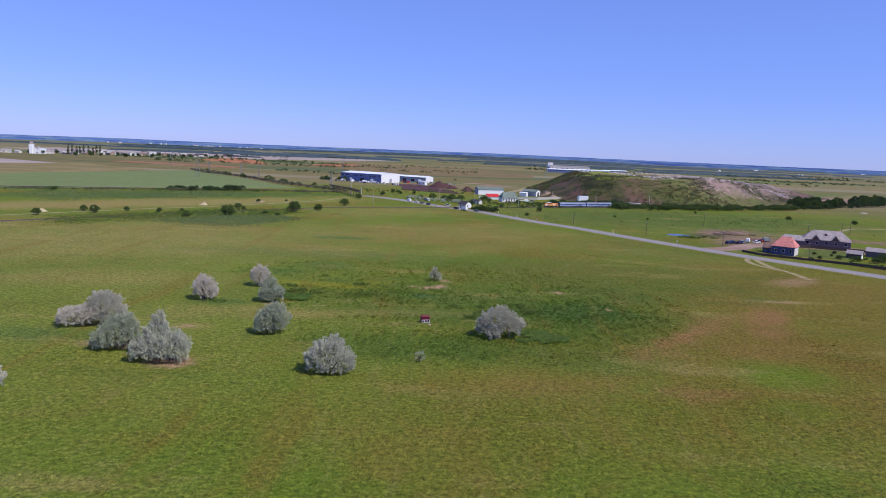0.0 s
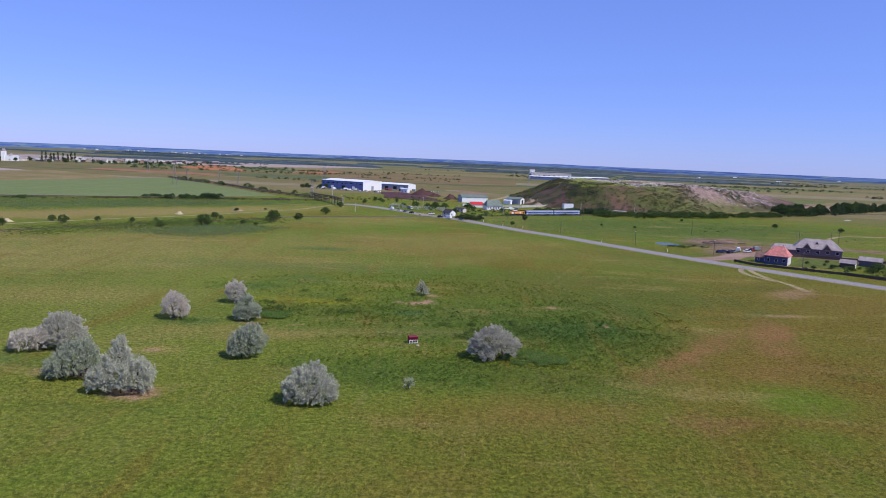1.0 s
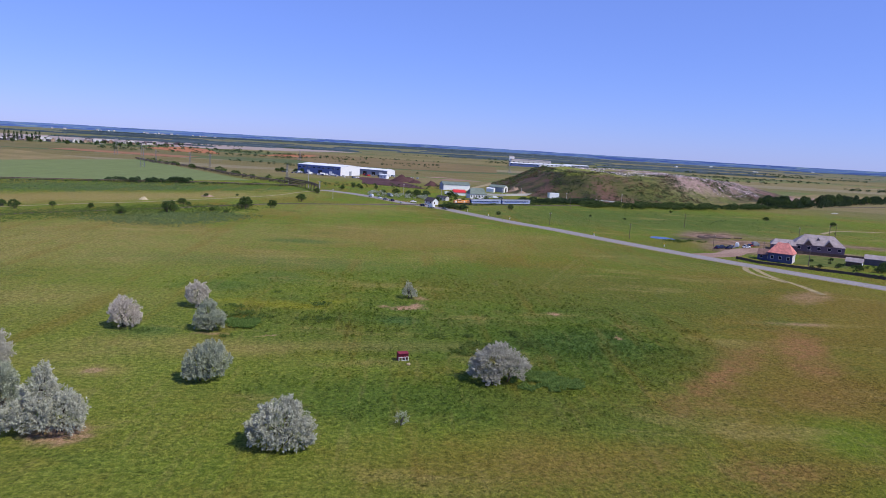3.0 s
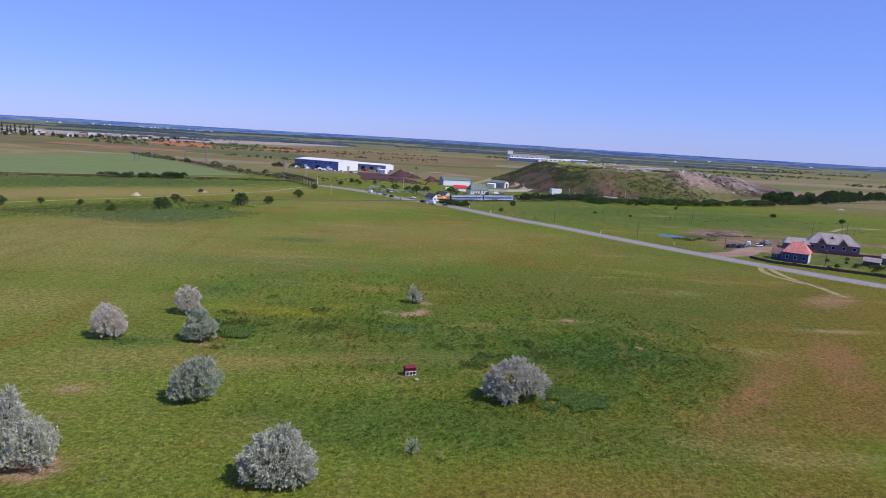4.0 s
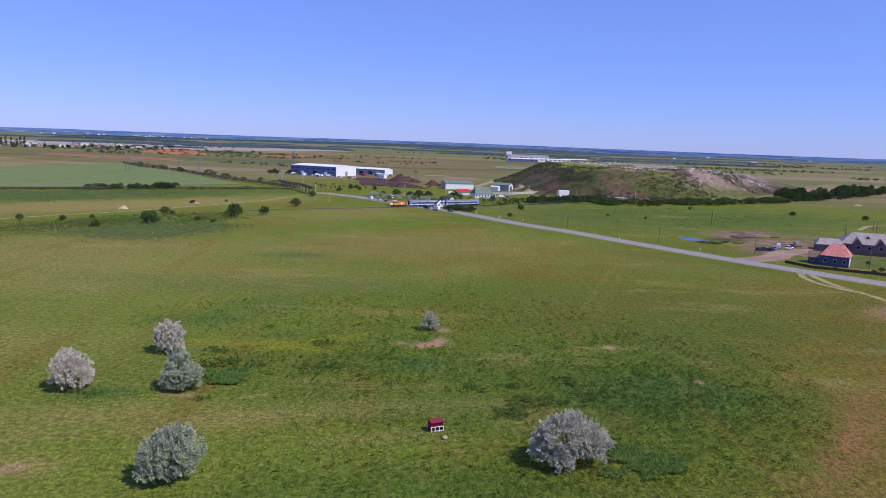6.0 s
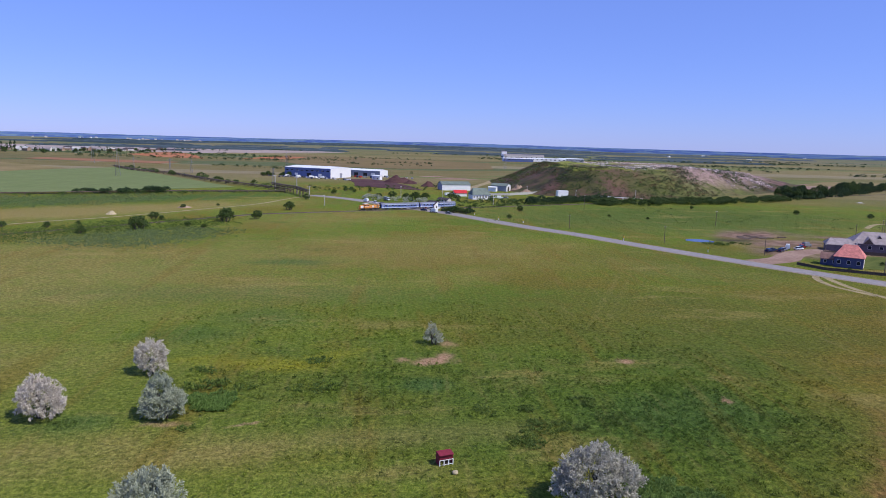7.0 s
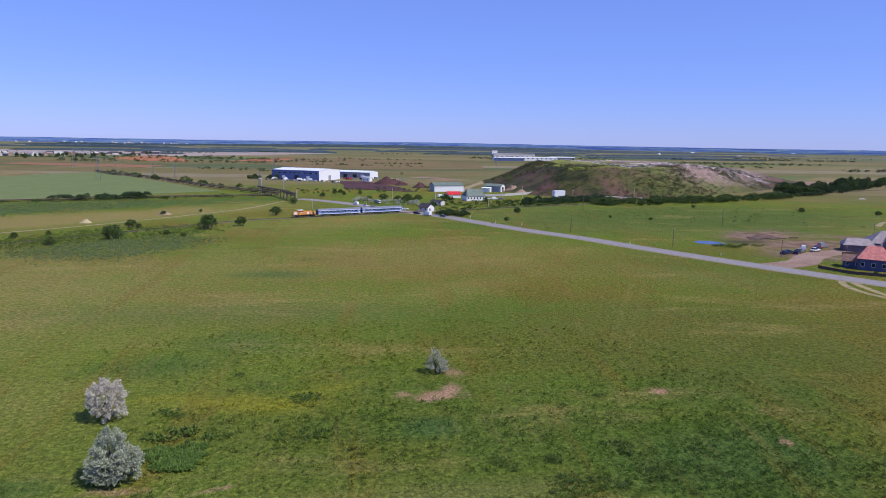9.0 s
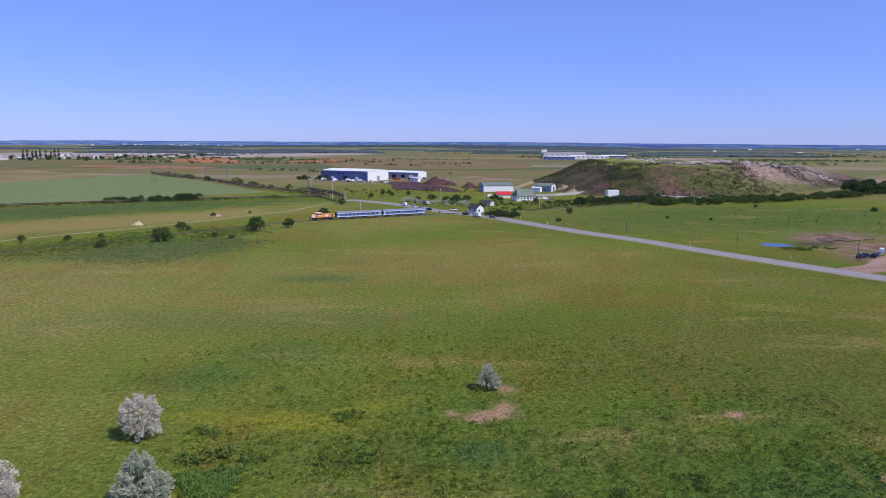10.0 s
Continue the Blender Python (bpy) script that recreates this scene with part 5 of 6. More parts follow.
# ---- the small red hut ----
def hut():
    e = thing("field_hut", pose(-3.5, 163.0, 0, 0, 0, 18) @ Matrix.Scale(0.86, 4), "small dark red wooden hut with a white railed front", "hut")
    part("wall", bx(-1.15, 0.62, 0.0, 1.15, 0.7, 1.75), M["hut_red"], e)
    for s in (-1, 1):
        a, b = sorted((s * 1.15, s * 1.07))
        part("side_wall", bx(a, -0.7, 0.0, b, 0.62, 1.75), M["hut_red"], e)
    part("front_wall", bx(-1.07, -0.7, 0.95, 1.07, -0.62, 1.75), M["hut_red"], e)
    part("floor", bx(-1.07, -0.62, 0.05, 1.07, 0.62, 0.12), M["wood_dark"], e)
    bm = bmesh.new()
    box(bm, -1.2, -0.82, 1.76, 1.2, 0.78, 1.86, 0.02, Matrix.Rotation(radians(6), 4, 'X'))
    part("roof", bm, M["hut_red"], e, "dark red slightly sloping roof")
    for x in (-1.1, -0.38, 0.38, 1.1):
        part("rail_post", bx(x - 0.06, -0.86, 0.0, x + 0.06, -0.76, 0.95), M["white"], e, "white painted post")
    for z in (0.12, 0.85):
        part("rail", bx(-1.16, -0.84, z, 1.16, -0.78, z + 0.1), M["white"], e, "white painted rail")
    bm = bmesh.new()
    bmesh.ops.create_icosphere(bm, subdivisions=2, radius=0.42)
    for v in bm.verts:
        v.co *= 1 + 0.3 * noise.noise(v.co * 4)
        v.co.z = v.co.z * 0.7 + 0.2
    s = part("stone", bm, M["sand"], None, "tan yellowish boulder lying in the grass", pose(-2.3, 160.0, 0))
    tagged(s, category="stone")


hut()


# ---- farm extras, pipelines, poles ----
def dormer(parent, x, y, z, w=3.0, d=4.0, h=2.2):
    bm = bmesh.new()
    q = [(-w / 2, 0), (w / 2, 0), (0, h)]
    A = [bm.verts.new((x + p, y, z + r)) for p, r in q]
    B = [bm.verts.new((x + p, y + d, z + r)) for p, r in q]
    for i in range(3):
        bm.faces.new((A[i], A[(i + 1) % 3], B[(i + 1) % 3], B[i]))
    bm.faces.new(A)
    bm.faces.new(B)
    dm = part("dormer", bm, M["roof_grey"], parent)
    bm = bmesh.new()
    vs = [bm.verts.new((x + p * 0.8, y - 0.03, z + r * 0.8 + 0.1)) for p, r in q]
    bm.faces.new(vs)
    part("dormer_front", bm, M["wood_dark"], dm)


barn = bpy.data.objects["farm_barn"]
for x, w in ((-5.0, 4.6), (4.0, 4.6)):
    dormer(barn, x, -8.0, 3.4, w, 6.5, 2.9)
dormer(barn, -0.5, -4.2, 5.7, 2.0, 3.0, 1.4)
gable_building("house_wing", (156.4, 324.0), -38, 6.0, 6, 2.5, 1.9, "plaster_navy", "roof_old", "low wing with an old dull brown tile roof", "house", windows=2, win=(0.8, 1.0), wz=1.0)
gable_building("outbuilding", (206, 322), -38, 9, 6, 2.8, 1.4, "plaster_blue", "roof_grey", "small dark outbuilding with a sheet roof", "shed", gable="white")
gable_building("brick_annexe", (26, 553), -35, 8, 5, 2.6, 0.9, "plaster", "roof_dark", "low pinkish annexe beside the crossing", "building", windows=3, win=(0.8, 1.0))
gable_building("store", (78, 676), -25, 7, 5, 3.6, 0.6, "white", "roof_white", "small white flat-roofed store", "building")
gable_building("store", (130, 676), 5, 10, 5, 3.8, 0.4, "white", "roof_white", "white container store by the landfill", "building")
gable_building("cabin", (-26, 814), HT, 9, 6, 4.2, 0.5, "white", "roof_white", "small white cabin beside the spoil field", "cabin", windows=2, win=(1.2, 1.0))


def board_fence(pts, h, label, post=2.4, material="wood_dark"):
    e = thing("fence", Matrix(), label, "fence")
    for (ax, ay), (bx_, by) in zip(pts, pts[1:]):
        a, b = Vector((ax, ay, 0)), Vector((bx_, by, 0))
        n = max(1, int((b - a).length / post))
        turn = math.atan2(by - ay, bx_ - ax)
        step = (b - a).length / n
        for i in range(n):
            p = a.lerp(b, i / n)
            m = Matrix.Translation(p) @ Matrix.Rotation(turn, 4, 'Z')
            bm = bmesh.new()
            box(bm, 0.08, -0.02, 0.08, step - 0.02, 0.02, h * random.uniform(0.94, 1.0))
            part("panel", bm, M[material], e, at=m)
            part("post", bx(-0.07, -0.07, -0.1, 0.07, 0.07, h + 0.08), M[material], e, at=m)
    return e


board_fence([(141.5, 321), (146, 310), (158, 302.5), (175, 291)], 1.15, "dark weathered wooden fence along the road")
board_fence([(175, 291), (190, 275), (205, 258)], 1.4, "dark weathered wooden fence along the road")
board_fence([(170, 349), (187, 347), (208, 338), (235, 326)], 1.5, "dark wooden fence round a garden")
board_fence([(86, 633), (101, 646), (116, 660)], 2.2, "grey concrete panel fence", 3.0, "concrete")
board_fence([(60, 628), (86, 633)], 2.0, "grey concrete panel fence", 3.0, "concrete")


def tower_pole(at, h, material="pole_wood", label="weathered wooden utility pole with a crossarm", r=0.16, arm=1.6):
    e = thing("utility_pole", pose(at[0], at[1], 0, 0, 0, 40), label, "utility pole", "utility poles")
    part("post", rod((0, 0, -0.2), (0, 0, h), r, r * 0.65, 8), M[material], e)
    if arm:
        part("crossarm", bx(-arm / 2, -0.06, h - 0.7, arm / 2, 0.06, h - 0.55), M[material], e)
        for x in (-arm / 2 + 0.1, 0, arm / 2 - 0.1):
            part("insulator", rod((x, 0, h - 0.55), (x, 0, h - 0.3), 0.06, 0.04, 6), M["white"], e)
    return e


for at, h in (((141, 343), 7.6), ((111, 373), 7.8), ((169, 444), 8.5), ((158.7, 331), 7), ((165, 306), 7.5), ((195.5, 366), 11), ((232, 398), 10), ((117, 524), 10), ((52, 545), 7), ((250, 420), 9), ((80, 420), 7)):
    tower_pole(at, h)
for at, h in (((-3.8, 583), 9), ((59, 544), 7), ((79, 606), 8), ((97, 618), 9), ((135, 612), 7), ((180, 603), 9), ((-53, 515), 7), ((25, 560), 8)):
    tower_pole(at, h, "concrete", "slim pale concrete utility pole", 0.17, 1.2)


def pylon(at, h, w, label):
    e = thing("pylon", pose(at[0], at[1], 0, 0, 0, 25), label, "pylon", "pylons of the power line")
    for sx in (-1, 1):
        for sy in (-1, 1):
            part("leg", rod((sx * w / 2, sy * w / 2, -0.2), (sx * w * 0.1, sy * w * 0.1, h), 0.12, 0.07, 5), M["steel"], e)
    n = 7
    for i in range(n):
        z0, z1 = h * i / n, h * (i + 1) / n
        k0, k1 = w / 2 * (1 - 0.8 * i / n), w / 2 * (1 - 0.8 * (i + 1) / n)
        for a, b in (((-k0, -k0, z0), (k1, -k1, z1)), ((k0, -k0, z0), (k1, k1, z1)), ((k0, k0, z0), (-k1, k1, z1)), ((-k0, k0, z0), (-k1, -k1, z1))):
            part("brace", rod(a, b, 0.045, None, 4), M["steel"], e)
    for z, a in ((h * 0.78, w * 0.9), (h * 0.88, w * 1.2), (h * 0.97, w * 0.7)):
        part("crossarm", bx(-a, -0.08, z, a, 0.08, z + 0.16), M["steel"], e)
    return e


pylon((-277, 772), 24, 4.5, "tall grey lattice pylon standing in the grain")
pylon((-420, 1060), 24, 4.5, "tall grey lattice pylon in the distance")
pylon((-150, 1010), 22, 4.0, "grey lattice pylon behind the warehouses")
pylon((177, 1213), 22, 4.0, "grey lattice pylon beyond the brown field")
for at in ((-262, 884), (-230, 854), (-308, 900), (-114, 690)):
    pylon(at, 15, 2.2, "slim dark lattice mast beside the pipeline")


def pipeline(pts, pipes, gap, label):
    """Insulated pipes on posts: pipes are (side offset, height, radius)."""
    e = thing("pipeline", Matrix(), label, "pipeline")
    for (ax, ay), (bx_, by) in zip(pts, pts[1:]):
        a, b = Vector((ax, ay, 0)), Vector((bx_, by, 0))
        d = (b - a).normalized()
        n = Vector((-d.y, d.x, 0))
        for off, z, r in pipes:
            part("pipe", rod(a + n * off + Vector((0, 0, z)) - d * 0.3, b + n * off + Vector((0, 0, z)) + d * 0.3, r, None, 10), M["rust"], e)
        k = max(1, int((b - a).length / gap))
        turn = math.atan2(d.y, d.x)
        for i in range(k):
            m = Matrix.Translation(a.lerp(b, i / k)) @ Matrix.Rotation(turn, 4, 'Z')
            o0, o1 = min(p[0] for p in pipes) - 0.5, max(p[0] for p in pipes) + 0.5
            for o in (o0, o1):
                part("post", bx(-0.18, o - 0.18, -0.2, 0.18, o + 0.18, pipes[0][1] + 0.2), M["rust"], e, at=m)
            for z in sorted({p[1] - p[2] for p in pipes}):
                part("crossbeam", bx(-0.14, o0, z - 0.22, 0.14, o1, z), M["rust"], e, at=m)
    return e


pipeline([(-92, 611), (-118, 600), (-155, 589), (-190, 576), (-219, 558), (-249, 544), (-278, 532), (-345, 500), (-430, 455)], [(-0.7, 1.9, 0.32), (0.7, 1.9, 0.32), (0, 1.0, 0.22)], 14, "dark insulated heating pipes on low concrete posts")
pipeline([(-88, 616), (-101, 633), (-133, 670), (-166, 708), (-240, 818), (-302, 878), (-350, 950)], [(-1.1, 2.5, 0.38), (1.1, 2.5, 0.38), (0, 1.3, 0.3)], 14, "dark rusty pipes running along the grain field")
pipeline([(-106, 640), (-95, 620), (-83, 603), (-69, 565)], [(-1.0, 5.6, 0.42), (1.0, 5.6, 0.42), (0, 4.4, 0.35)], 9, "rusty pipe bridge over the road")
for at, h in (((-82, 603), 13), ((-68, 563), 9), ((-104, 640), 12)):
    tower_pole(at, h, "concrete", "tall concrete mast beside the pipe bridge", 0.3, 2.5)
pipeline([(128, 640), (141, 634), (173, 611), (186, 602)], [(0, 1.8, 0.28)], 8, "pale pipe on posts at the landfill's foot")
for ob in bpy.data.objects["pipeline.003"].children:
    ob.data.materials[0] = M["white"]


# ---- vehicles ----
def car(at, turn, paint, label, van=False):
    e = thing("van" if van else "car", pose(at[0], at[1], 0.12, 0, 0, turn), label, "van" if van else "car", "parked vehicles")
    h = 1.9 if van else 0.85
    part("body", bx(-2.2, -0.88, 0.3, 2.2, 0.88, 0.3 + (1.0 if van else 0.6), 0.12), M[paint], e)
    bm = bmesh.new()
    x0, x1, s0, s1 = (-2.15, 1.4, 0.06, 0.7) if van else (-1.6, 0.95, 0.45, 0.65)
    z0, z1 = (1.25, 2.1) if van else (0.86, 1.42)
    lo = [bm.verts.new(p) for p in ((x0, -0.84, z0), (x1, -0.84, z0), (x1, 0.84, z0), (x0, 0.84, z0))]
    hi = [bm.verts.new(p) for p in ((x0 + s0, -0.7, z1), (x1 - s1, -0.7, z1), (x1 - s1, 0.7, z1), (x0 + s0, 0.7, z1))]
    for i in range(4):
        bm.faces.new((lo[i], lo[(i + 1) % 4], hi[(i + 1) % 4], hi[i]))
    bm.faces.new(hi)
    cabin = part("cabin", bm, M[paint if van else "glass"], e)
    part("roof", bx(x0 + s0, -0.7, z1, x1 - s1, 0.7, z1 + 0.05, 0.02), M[paint], e)
    bm = bmesh.new()
    vs = [bm.verts.new(p) for p in ((x1 + 0.03, -0.74, z0 + 0.08), (x1 + 0.03, 0.74, z0 + 0.08), (x1 - s1 + 0.05, 0.6, z1 - 0.05), (x1 - s1 + 0.05, -0.6, z1 - 0.05))]
    bm.faces.new(vs)
    part("windscreen", bm, M["glass"], cabin)
    for x in (-1.4, 1.4):
        for y in (-0.8, 0.8):
            w = part("wheel", rod((x, y - 0.1, 0.22), (x, y + 0.1, 0.22), 0.33, None, 12), M["rubber"], e)
            part("rim", rod((x, y - 0.11, 0.22), (x, y + 0.11, 0.22), 0.18, None, 8), M["steel"], w)
    for y in (-0.6, 0.6):
        part("headlight", bx(2.16, y - 0.18, 0.62, 2.23, y + 0.18, 0.76), M["white"], e)
        part("tail_light", bx(-2.23, y - 0.18, 0.62, -2.16, y + 0.18, 0.76), M["car_red"], e)
    return e


def truck(at, turn, paint, box_paint, label, length=6.5):
    e = thing("truck", pose(at[0], at[1], 0.12, 0, 0, turn) @ Matrix.Scale(0.8, 4), label, "truck", "parked vehicles")
    part("chassis", bx(-length / 2, -0.5, 0.6, length / 2, 0.5, 0.85), M["underframe"], e)
    part("cargo_box", bx(-length / 2, -1.2, 0.9, length / 2 - 2.2, 1.2, 3.3, 0.05), M[box_paint], e)
    c = part("cab", bx(length / 2 - 2.0, -1.15, 0.5, length / 2, 1.15, 2.7, 0.15), M[paint], e)
    part("windscreen", bx(length / 2 - 0.06, -1.0, 1.6, length / 2 + 0.02, 1.0, 2.4), M["glass"], c)
    for s in (-1, 1):
        a, b = sorted((s * 1.1, s * 1.17))
        part("side_window", bx(length / 2 - 1.4, a, 1.65, length / 2 - 0.4, b, 2.35), M["glass"], c)
        for x in (-length / 2 + 1.2, length / 2 - 1.0):
            w = part("wheel", rod((x, s * 0.9, 0.38), (x, s * 1.18, 0.38), 0.5, None, 12), M["rubber"], e)
            part("rim", rod((x, s * 0.88, 0.38), (x, s * 1.2, 0.38), 0.26, None, 8), M["steel"], w)
    return e


for x, y, turn, paint, van, lb in ((147.6, 351.5, 30, "car_blue", 0, "dark blue car parked in the yard"), (150.5, 353.5, 35, "car_blue", 0, "dark blue car parked in the yard"), (153.4, 352.5, 40, "car_blue", 0, "dark blue car parked in the yard"),
                                   (156.3, 355.5, 30, "car_grey", 0, "grey car parked in the yard"), (161.5, 361, 60, "white", 1, "white van parked in the yard"), (165, 358.5, 20, "white", 0, "white car parked in the yard"),
                                   (168, 362, 70, "car_blue", 0, "dark blue car parked in the yard"), (174.5, 368, 20, "car_grey", 1, "grey van parked by the barn"), (171, 366, 80, "car_red", 0, "red car parked by the barn"),
                                   (9, 494, -45, "car_blue", 0, "dark car waiting at the level crossing"), (23, 478.5, -48, "car_grey", 0, "grey car waiting at the level crossing"),
                                   (-12, 521, 125, "car_blue", 0, "dark car waiting beyond the crossing"), (-17, 530, 122, "car_grey", 0, "grey car waiting beyond the crossing"), (-21.7, 540, 122, "white", 0, "white car waiting beyond the crossing"),
                                   (-28, 549, 125, "white", 1, "white van waiting beyond the crossing"), (3, 519, 20, "white", 0, "white car parked at the keeper's house"), (72, 598, 0, "white", 1, "white van parked by a fence"), (77, 600, 10, "car_grey", 0, "grey car parked by a fence"), (68, 603, 30, "white", 0, "white car parked by a fence")):
    car((x, y), turn, paint, lb, bool(van))
truck((14.5, 484.5), 128, "white", "white", "white box truck waiting at the level crossing")
truck((-14, 560), -50, "white", "car_grey", "white truck standing beside the road")
truck((34, 612), 20, "white", "white", "white truck parked beside a red roof", 8)
for i in range(15):
    p = Vector((-75, 811)) + gx * (1 + 3.8 * i) + Vector((-0.46, -0.888)) * random.uniform(5, 9)
    if i % 4 == 1:
        truck((p.x, p.y), HT + random.uniform(-20, 100), "white", "white", "white truck parked in front of the warehouse")
    else:
        car((p.x, p.y), HT + 90 + random.uniform(-20, 20), random.choice(("white", "white", "car_grey", "car_blue")), "car parked in front of the warehouse", random.random() < 0.5)
for i in range(9):
    p = Vector((-38, 842)) + gx * (-14 + 5 * i) + Vector((-0.46, -0.888)) * random.uniform(-4, 4)
    car((p.x, p.y), random.uniform(0, 180), random.choice(("white", "car_grey", "car_red", "car_blue")), "car parked beside the long shed", random.random() < 0.4)


# ---- heaps, pond, small things ----
def heap(name, at, rx, ry, h, material, label, seed=0):
    n, m = 28, 9
    vs, fs = [], []
    for j in range(m + 1):
        r = j / m
        for i in range(n):
            a = 2 * math.pi * i / n
            w = 1 + 0.25 * noise.noise((math.cos(a) * 1.5, math.sin(a) * 1.5, seed))
            z = h * min(1, 1.25 * (1 - r)) ** 1.1 * (0.9 + 0.5 * noise.noise((r * 3 * math.cos(a), r * 3 * math.sin(a), seed + 3)) + 0.25 * noise.noise((r * 9 * math.cos(a), r * 9 * math.sin(a), seed + 5))) - (0.15 if j == m else 0)
            vs.append((rx * r * w * math.cos(a), ry * r * w * math.sin(a), z))
    for j in range(m):
        for i in range(n):
            fs.append((j * n + i, j * n + (i + 1) % n, (j + 1) * n + (i + 1) % n, (j + 1) * n + i))
    ob = obj(name, vs, fs, M[material], smooth=True)
    ob.location = (at[0], at[1], 0)
    return tagged(ob, label, "heap")


heap("sand_mound", (-156, 445), 2.9, 2.6, 1.7, "sand", "pale sand heap beside the dirt track", 1)
heap("sand_mound", (-217, 369), 2.9, 2.6, 1.7, "sand", "pale sand heap in the tan grass", 2)
heap("earth_mound", (-131, 486), 4.5, 3, 1.6, "dirt", "low brown overgrown soil heap", 3)
heap("earth_mound", (-4, 775), 17, 12, 6.5, "soil_dark", "large dark reddish soil heap", 4)
heap("earth_mound", (24, 724), 9, 8, 4.6, "soil_dark", "dark reddish soil heap beside a barn", 5)
heap("earth_mound", (8, 760), 8, 8, 3.4, "soil_dark", "dark reddish soil heap", 6)
heap("scrap_mound", (103, 688), 8, 6, 5.0, "dirt", "heap of pinkish scrap and rubble", 7)
heap("scrap_mound", (106, 666), 7, 5, 3.0, "dirt", "heap of mixed rusty scrap", 8)
heap("earth_bank", (60, 860), 26, 10, 1.6, "yard", "long bank of excavated earth", 9)
heap("earth_bank", (40, 900), 20, 8, 1.2, "yard", "pale bank of excavated earth", 10)


heap("rubble_mound", (388, 634), 3.4, 2.2, 0.8, "concrete", "pale heap of broken rubble in the pasture", 12)


def pond():
    vs = [(0, 0, 0.06)]
    n = 40
    for i in range(n):
        a = 2 * math.pi * i / n
        w = 1 + 0.3 * noise.noise((math.cos(a) * 1.2, math.sin(a) * 1.2, 5))
        vs.append((6.6 * w * math.cos(a), 5.4 * w * math.sin(a), 0.06))
    ob = obj("pond", vs, [(0, 1 + i, 1 + (i + 1) % n) for i in range(n)], M["water"])
    ob.matrix_basis = pose(131.5, 382.5, 0, 0, 0, -20)
    tagged(ob, "small shallow pond of still blue water", "pond", kind="structure")


pond()


def log(at, turn, ln, r):
    e = part("log", rod((-ln / 2, 0, r), (ln / 2, 0, r), r, r * 0.85, 10), M["pole_wood"], None, "felled brown log lying in the yard", pose(at[0], at[1], 0.03, 0, 0, turn))
    tagged(e, category="log", group="logs in the yard")


for k in range(11):
    log((158 + random.uniform(0, 22), 397 + random.uniform(-7, 6)), random.uniform(-25, 10), random.uniform(3, 7), random.uniform(0.2, 0.35))


def road_sign(at):
    e = thing("marker_post", pose(at[0], at[1], 0, 0, 0, -45), "short white and yellow roadside marker post", "marker post", "marker posts")
    part("post", bx(-0.12, -0.12, -0.1, 0.12, 0.12, 1.6, 0.02), M["white"], e)
    part("plate", bx(-0.35, -0.16, 1.1, 0.35, -0.12, 1.9, 0.02), M["yellow"], e)


for p in ((38, 476), (48.5, 452), (94.5, 379), (120, 349), (20, 497), (60, 440)):
    road_sign(p)


def barrier(at, turn, up):
    e = thing("crossing_barrier", pose(at[0], at[1], 0, 0, 0, turn), "red and white level crossing barrier", "barrier", "crossing barriers")
    part("machine_box", bx(-0.4, -0.35, 0, 0.4, 0.35, 1.1, 0.04), M["car_grey"], e)
    for i in range(6):
        part("arm_section", bx(0.3 + i * 1.1, -0.06, 0.95, 1.4 + i * 1.1, 0.06, 1.1), M["car_red" if i % 2 else "white"], e)


barrier((12.5, 504), 220, 0)
barrier((-5.5, 507), 40, 0)
for x, y, s in ((24, 487, 0.9), (27, 485, 1.1), (31, 484, 0.9), (34, 482, 0.8), (56, 461, 0.6), (70, 503, 0.9), (44, 528, 0.6), (40, 518, 0.5), (38, 500, 0.5), (21, 530, 1.1), (-10, 590, 1.3), (0, 575, 1.2), (6, 566, 1.7), (14, 575, 1.4), (-20, 580, 1.0),
                (34, 588, 1.3), (38, 583, 1.0), (62, 578, 0.8), (-55, 610, 0.8), (-48, 640, 0.9), (-44, 650, 0.8), (-40, 630, 0.7), (-69, 556, 1.0), (-28, 640, 0.8), (175, 560, 0.5), (120, 480, 0.4), (140, 470, 0.4), (200, 545, 0.5),
                (180, 309, 0.5), (186, 304, 0.7), (192, 300, 0.8), (198, 306, 0.9), (204, 312, 0.8), (170, 306, 0.4), (176, 322, 0.35), (189, 328, 0.4), (182, 318, 0.3), (199, 330, 0.5), (212, 316, 0.9), (210, 300, 1.0), (164, 302, 0.4), (154, 309, 0.35), (218, 320, 0.9), (205, 292, 1.1), (262, 520, 0.8), (300, 500, 0.8)):
    plant(SHRUBS, x, y, s, "shrubs round the crossing and farm")
thicket("thicket", rnd_spots(150, lambda u: (24 + 95 * u, 500 + 62 * u + random.uniform(0, 45)), 0.4, 1.2), "leaf", "overgrown green scrub beside the crossing", 80, 52)
thicket("thicket", rnd_spots(46, lambda u: (-32 + 46 * u, 566 - 22 * u + random.uniform(0, 26)), 0.6, 1.8), "silver_green", "grey-green shrubs behind the crossing", 100, 53)
thicket("thicket", rnd_spots(26, lambda u: (20 + 18 * u, 488 - 7 * u + random.uniform(0, 7)), 0.8, 1.7), "leaf_dark", "dark shrubs beside the keeper's house", 110, 54)
thicket("thicket", rnd_spots(70, lambda u: (-110 + 150 * u, 640 + 60 * u + random.uniform(-25, 25)), 0.4, 1.3), "leaf", "scattered scrub before the warehouses", 70, 55)
thicket("thicket", rnd_spots(60, lambda u: (150 + 130 * u, 470 + random.uniform(-50, 70)), 0.25, 0.6), "leaf", "low scrub in the rough pasture", 50, 56)
thicket("thicket", rnd_spots(50, lambda u: (178 + 45 * u, 300 + random.uniform(-16, 18)), 0.4, 1.1), "leaf", "overgrown garden shrubs by the fence", 80, 57)
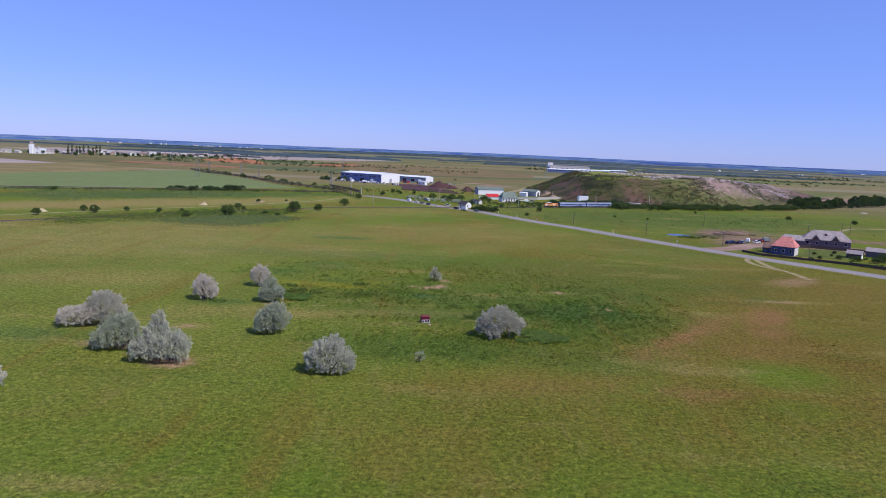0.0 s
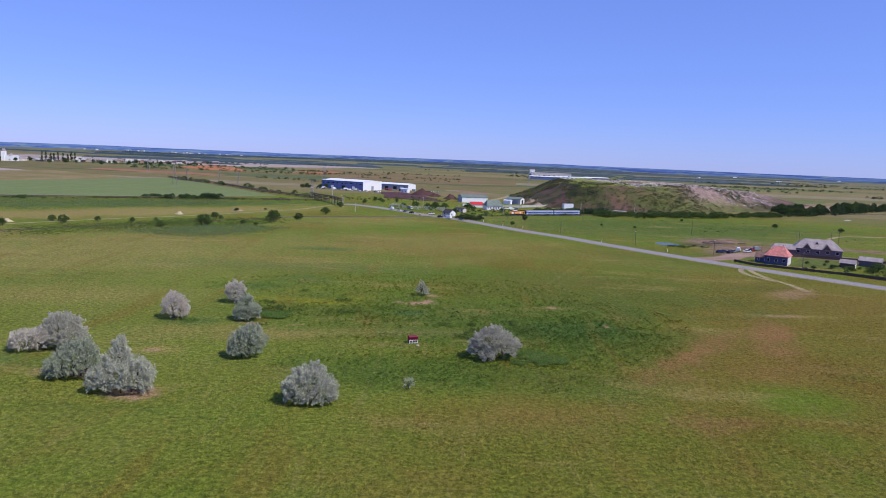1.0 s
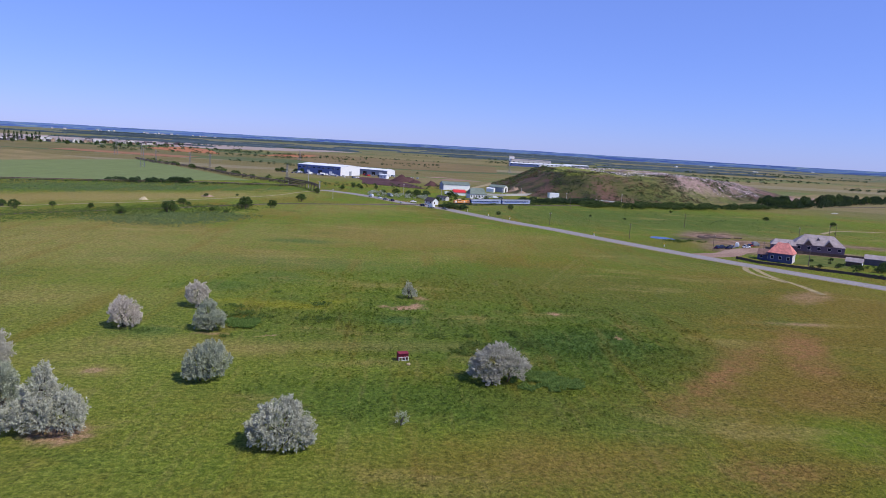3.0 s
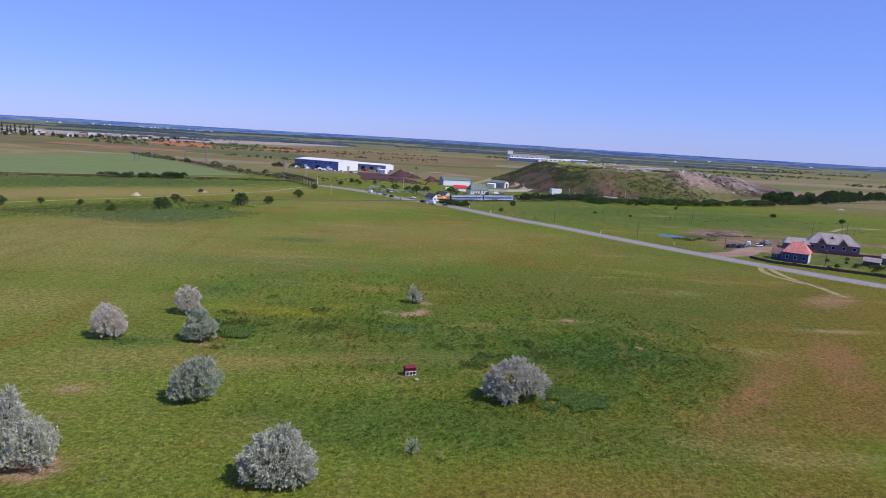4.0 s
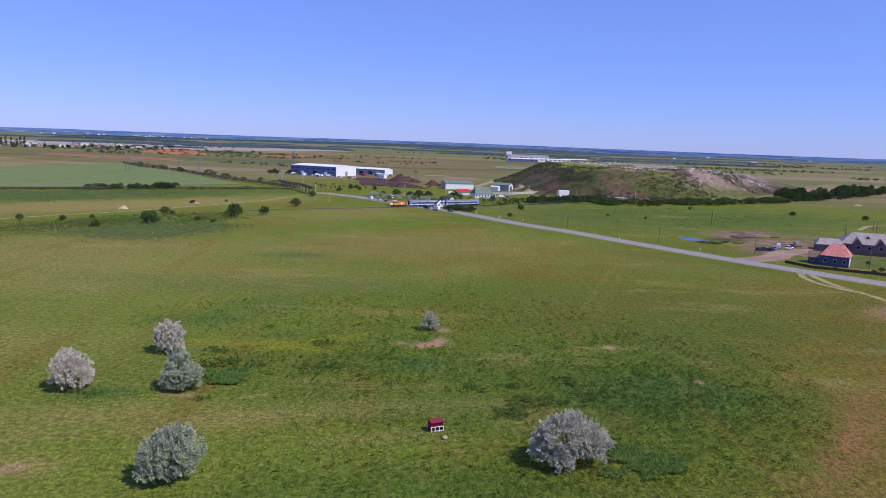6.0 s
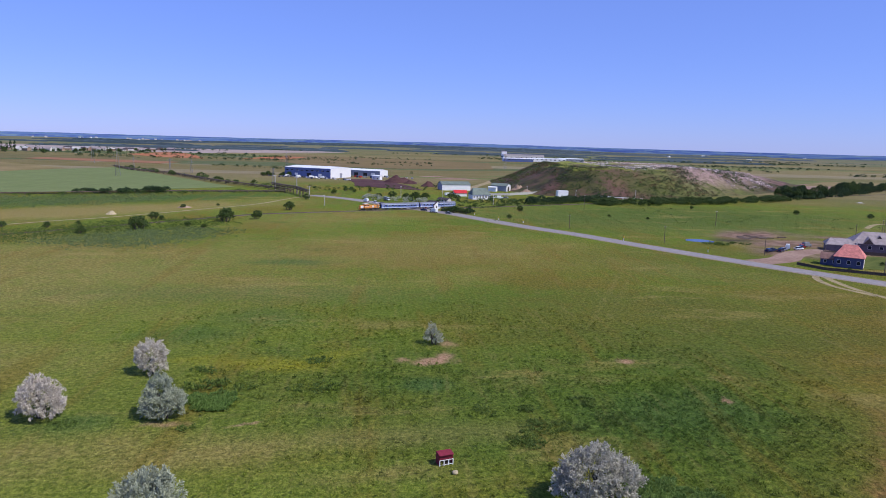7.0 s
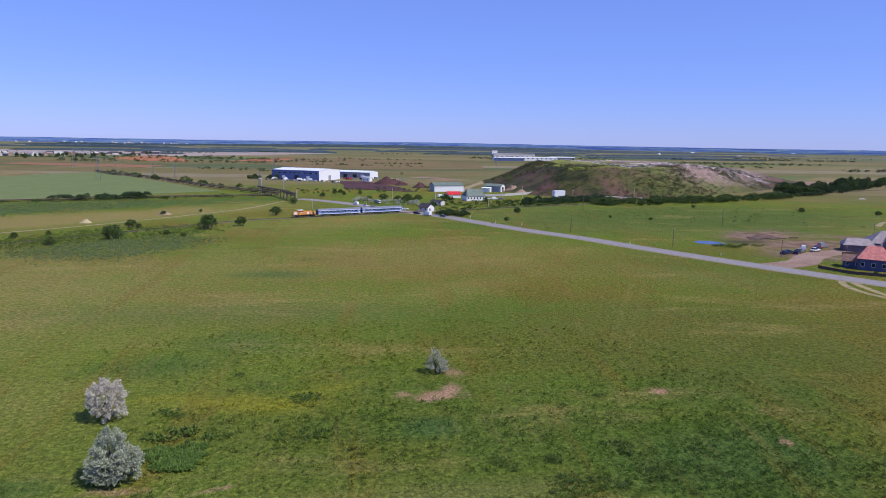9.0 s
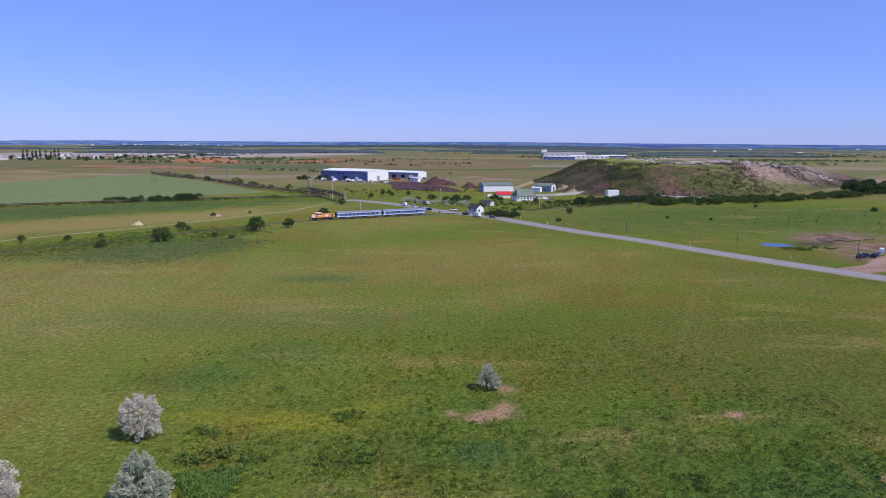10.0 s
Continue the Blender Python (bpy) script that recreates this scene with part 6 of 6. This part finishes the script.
thicket("thicket", rnd_spots(90, lambda u: (30 + 130 * u, 556 + 14 * u + random.uniform(-10, 22)), 0.6, 1.5), "leaf", "ragged green thicket beside the railway", 90, 51)
for k in range(9):
    x0, y0, ln, sl = random.uniform(-520, 60), random.uniform(950, 1750), random.uniform(60, 260), random.uniform(-0.5, 0.2)
    thicket("hedge", rnd_spots(26, lambda u: (x0 + ln * u ** 1.4 + random.uniform(-6, 6), y0 + ln * sl * u + random.uniform(-6, 6)), 0.8, 2.4), "leaf_dark", "ragged hedge between far fields", 60, 60 + k)
for i in range(16):
    plant(SHRUBS, -150 + 40 * random.random(), 830 + 25 * random.random(), random.uniform(0.7, 1.4), "shrubs beside the warehouse")
for k in range(34):
    y0 = random.uniform(1200, 2600)
    x0, ln, sl = random.uniform(-0.6, 0.65) * y0, random.uniform(60, 420), random.uniform(-0.25, 0.15)
    if not (-300 < x0 < 250 and y0 < 1750):
        thicket("tree_row", rnd_spots(34, lambda u: (x0 + ln * u ** 1.5 + random.uniform(-5, 5), y0 + ln * sl * u + random.uniform(-8, 8)), 1.2, 3.4), "leaf_dark", "broken row of far trees", 50, 80 + k)
weed_patch("weeds", (110, 470, 75, 65), 800, "weed", "tussocks in the rough pasture", 0.3, 21)
weed_patch("weeds", (200, 480, 65, 65), 800, "weed", "tussocks in the rough pasture", 0.32, 22)
weed_patch("weeds", (136, 371, 14, 5), 120, "weed", "green weeds beside the pond", 0.8, 23)


# ---- the far town ----
def poplar(at, h):
    bush("poplar", at, [(0, 0, h * 0.3, 1.6, 1.6, h * 0.25), (0, 0, h * 0.6, 1.5, 1.5, h * 0.4)], 160, "leaf_dark", "tall slim dark poplar in the far town", 1.6, 0.5, int(h * 10), "tree", "poplars of the town", inner=0.6)


for k in range(9):
    poplar((-792 + 6 * k + random.uniform(-2, 2), 1450 + 5 * k), random.uniform(16, 24))
PAL = ("plaster", "plaster", "concrete", "dirt", "yard", "plaster_blue")
for k in range(96):
    u = random.random()
    x, y = -905 + 330 * u + random.uniform(-20, 20), 1395 + 330 * u + random.uniform(0, 190)
    gable_building("town_house", (x, y), random.uniform(-40, 40), random.uniform(9, 18), random.uniform(7, 10), random.uniform(3, 5.5), random.uniform(2, 3.5), random.choice(PAL), random.choice(("roof_dark", "roof_grey", "roof_grey", "roof_grey", "concrete")),
                   "small house of the distant town", "house", "houses of the town", windows=2, win=(1.2, 1.2))
for k in range(75):
    plant(TREES, random.uniform(-900, -540), random.uniform(1390, 1800), random.uniform(0.6, 1.1), "trees of the town")
for k in range(34):
    x, y = random.uniform(-1900, -1050), random.uniform(3750, 4150)
    gable_building("far_building", (x, y), random.uniform(-40, 40), random.uniform(7, 14), random.uniform(6, 9), random.uniform(3, 6), 2, random.choice(("white", "plaster", "plaster")), "roof_grey", "pale building near the horizon", "building", "buildings near the horizon")
for k in range(5):
    x, y = random.uniform(-100, 2200), random.uniform(2400, 3600)
    gable_building("far_building", (x, y), random.uniform(-40, 40), random.uniform(10, 20), random.uniform(8, 12), random.uniform(3, 4), 1.5, "white", "roof_white", "pale building near the horizon", "building", "buildings near the horizon")


def church(at):
    e = thing("church", pose(at[0], at[1], 0, 0, 0, 15), "white church with two towers in the town", "church")
    part("nave", bx(-9, -6, 0, 14, 6, 11), M["white"], e)
    for y in (-5, 5):
        t = part("tower", bx(-14, y - 3, 0, -8, y + 3, 19, 0.2), M["white"], e)
        part("spire", rod((-11, y, 19), (-11, y, 26), 3.2, 0.2, 8), M["roof_grey"], t)
    bm = bmesh.new()
    cyl(bm, (2, 0, 11), (2, 0, 15), 8, 1, 4)
    part("roof", bm, M["roof_grey"], e)


def crate(at, s, material):
    e = thing("storage_crate", pose(at[0], at[1], 0, 0, 0, HT + random.uniform(-15, 15)), "stacked storage crate in the warehouse yard", "crate", "crates of the warehouse yard")
    part("body", bx(-s, -s * 0.7, 0.12, s, s * 0.7, s * 1.3, 0.04), M[material], e)
    part("pallet", bx(-s * 0.98, -s * 0.68, 0.0, s * 0.98, s * 0.68, 0.12), M["pole_wood"], e)


for i in range(46):
    p = Vector((-75, 811)) + gx * random.uniform(-30, 75) + Vector((-0.46, -0.888)) * random.uniform(4, 14)
    if i > 30:
        p = Vector((-20, 866)) + gx * random.uniform(-40, 5) + Vector((-0.46, -0.888)) * random.uniform(-8, 8)
    crate(p, random.uniform(0.7, 1.5), random.choice(("white", "white", "grey_wall", "concrete", "car_blue")))
church((-838, 1420))


# ---- what moves ----
def motions():
    for ob, back in ((LOCO, 7.1), (COACH_A, 7.1 * 2 + 13.35), (COACH_B, 7.1 * 2 + 13.35 + 26.7)):
        rows = []
        for i in range(21):
            t = i * 0.5
            rows.append((t, along_rail(18.05 * t - 0.087 * t * t - back)))
        walk(ob, rows)


motions()
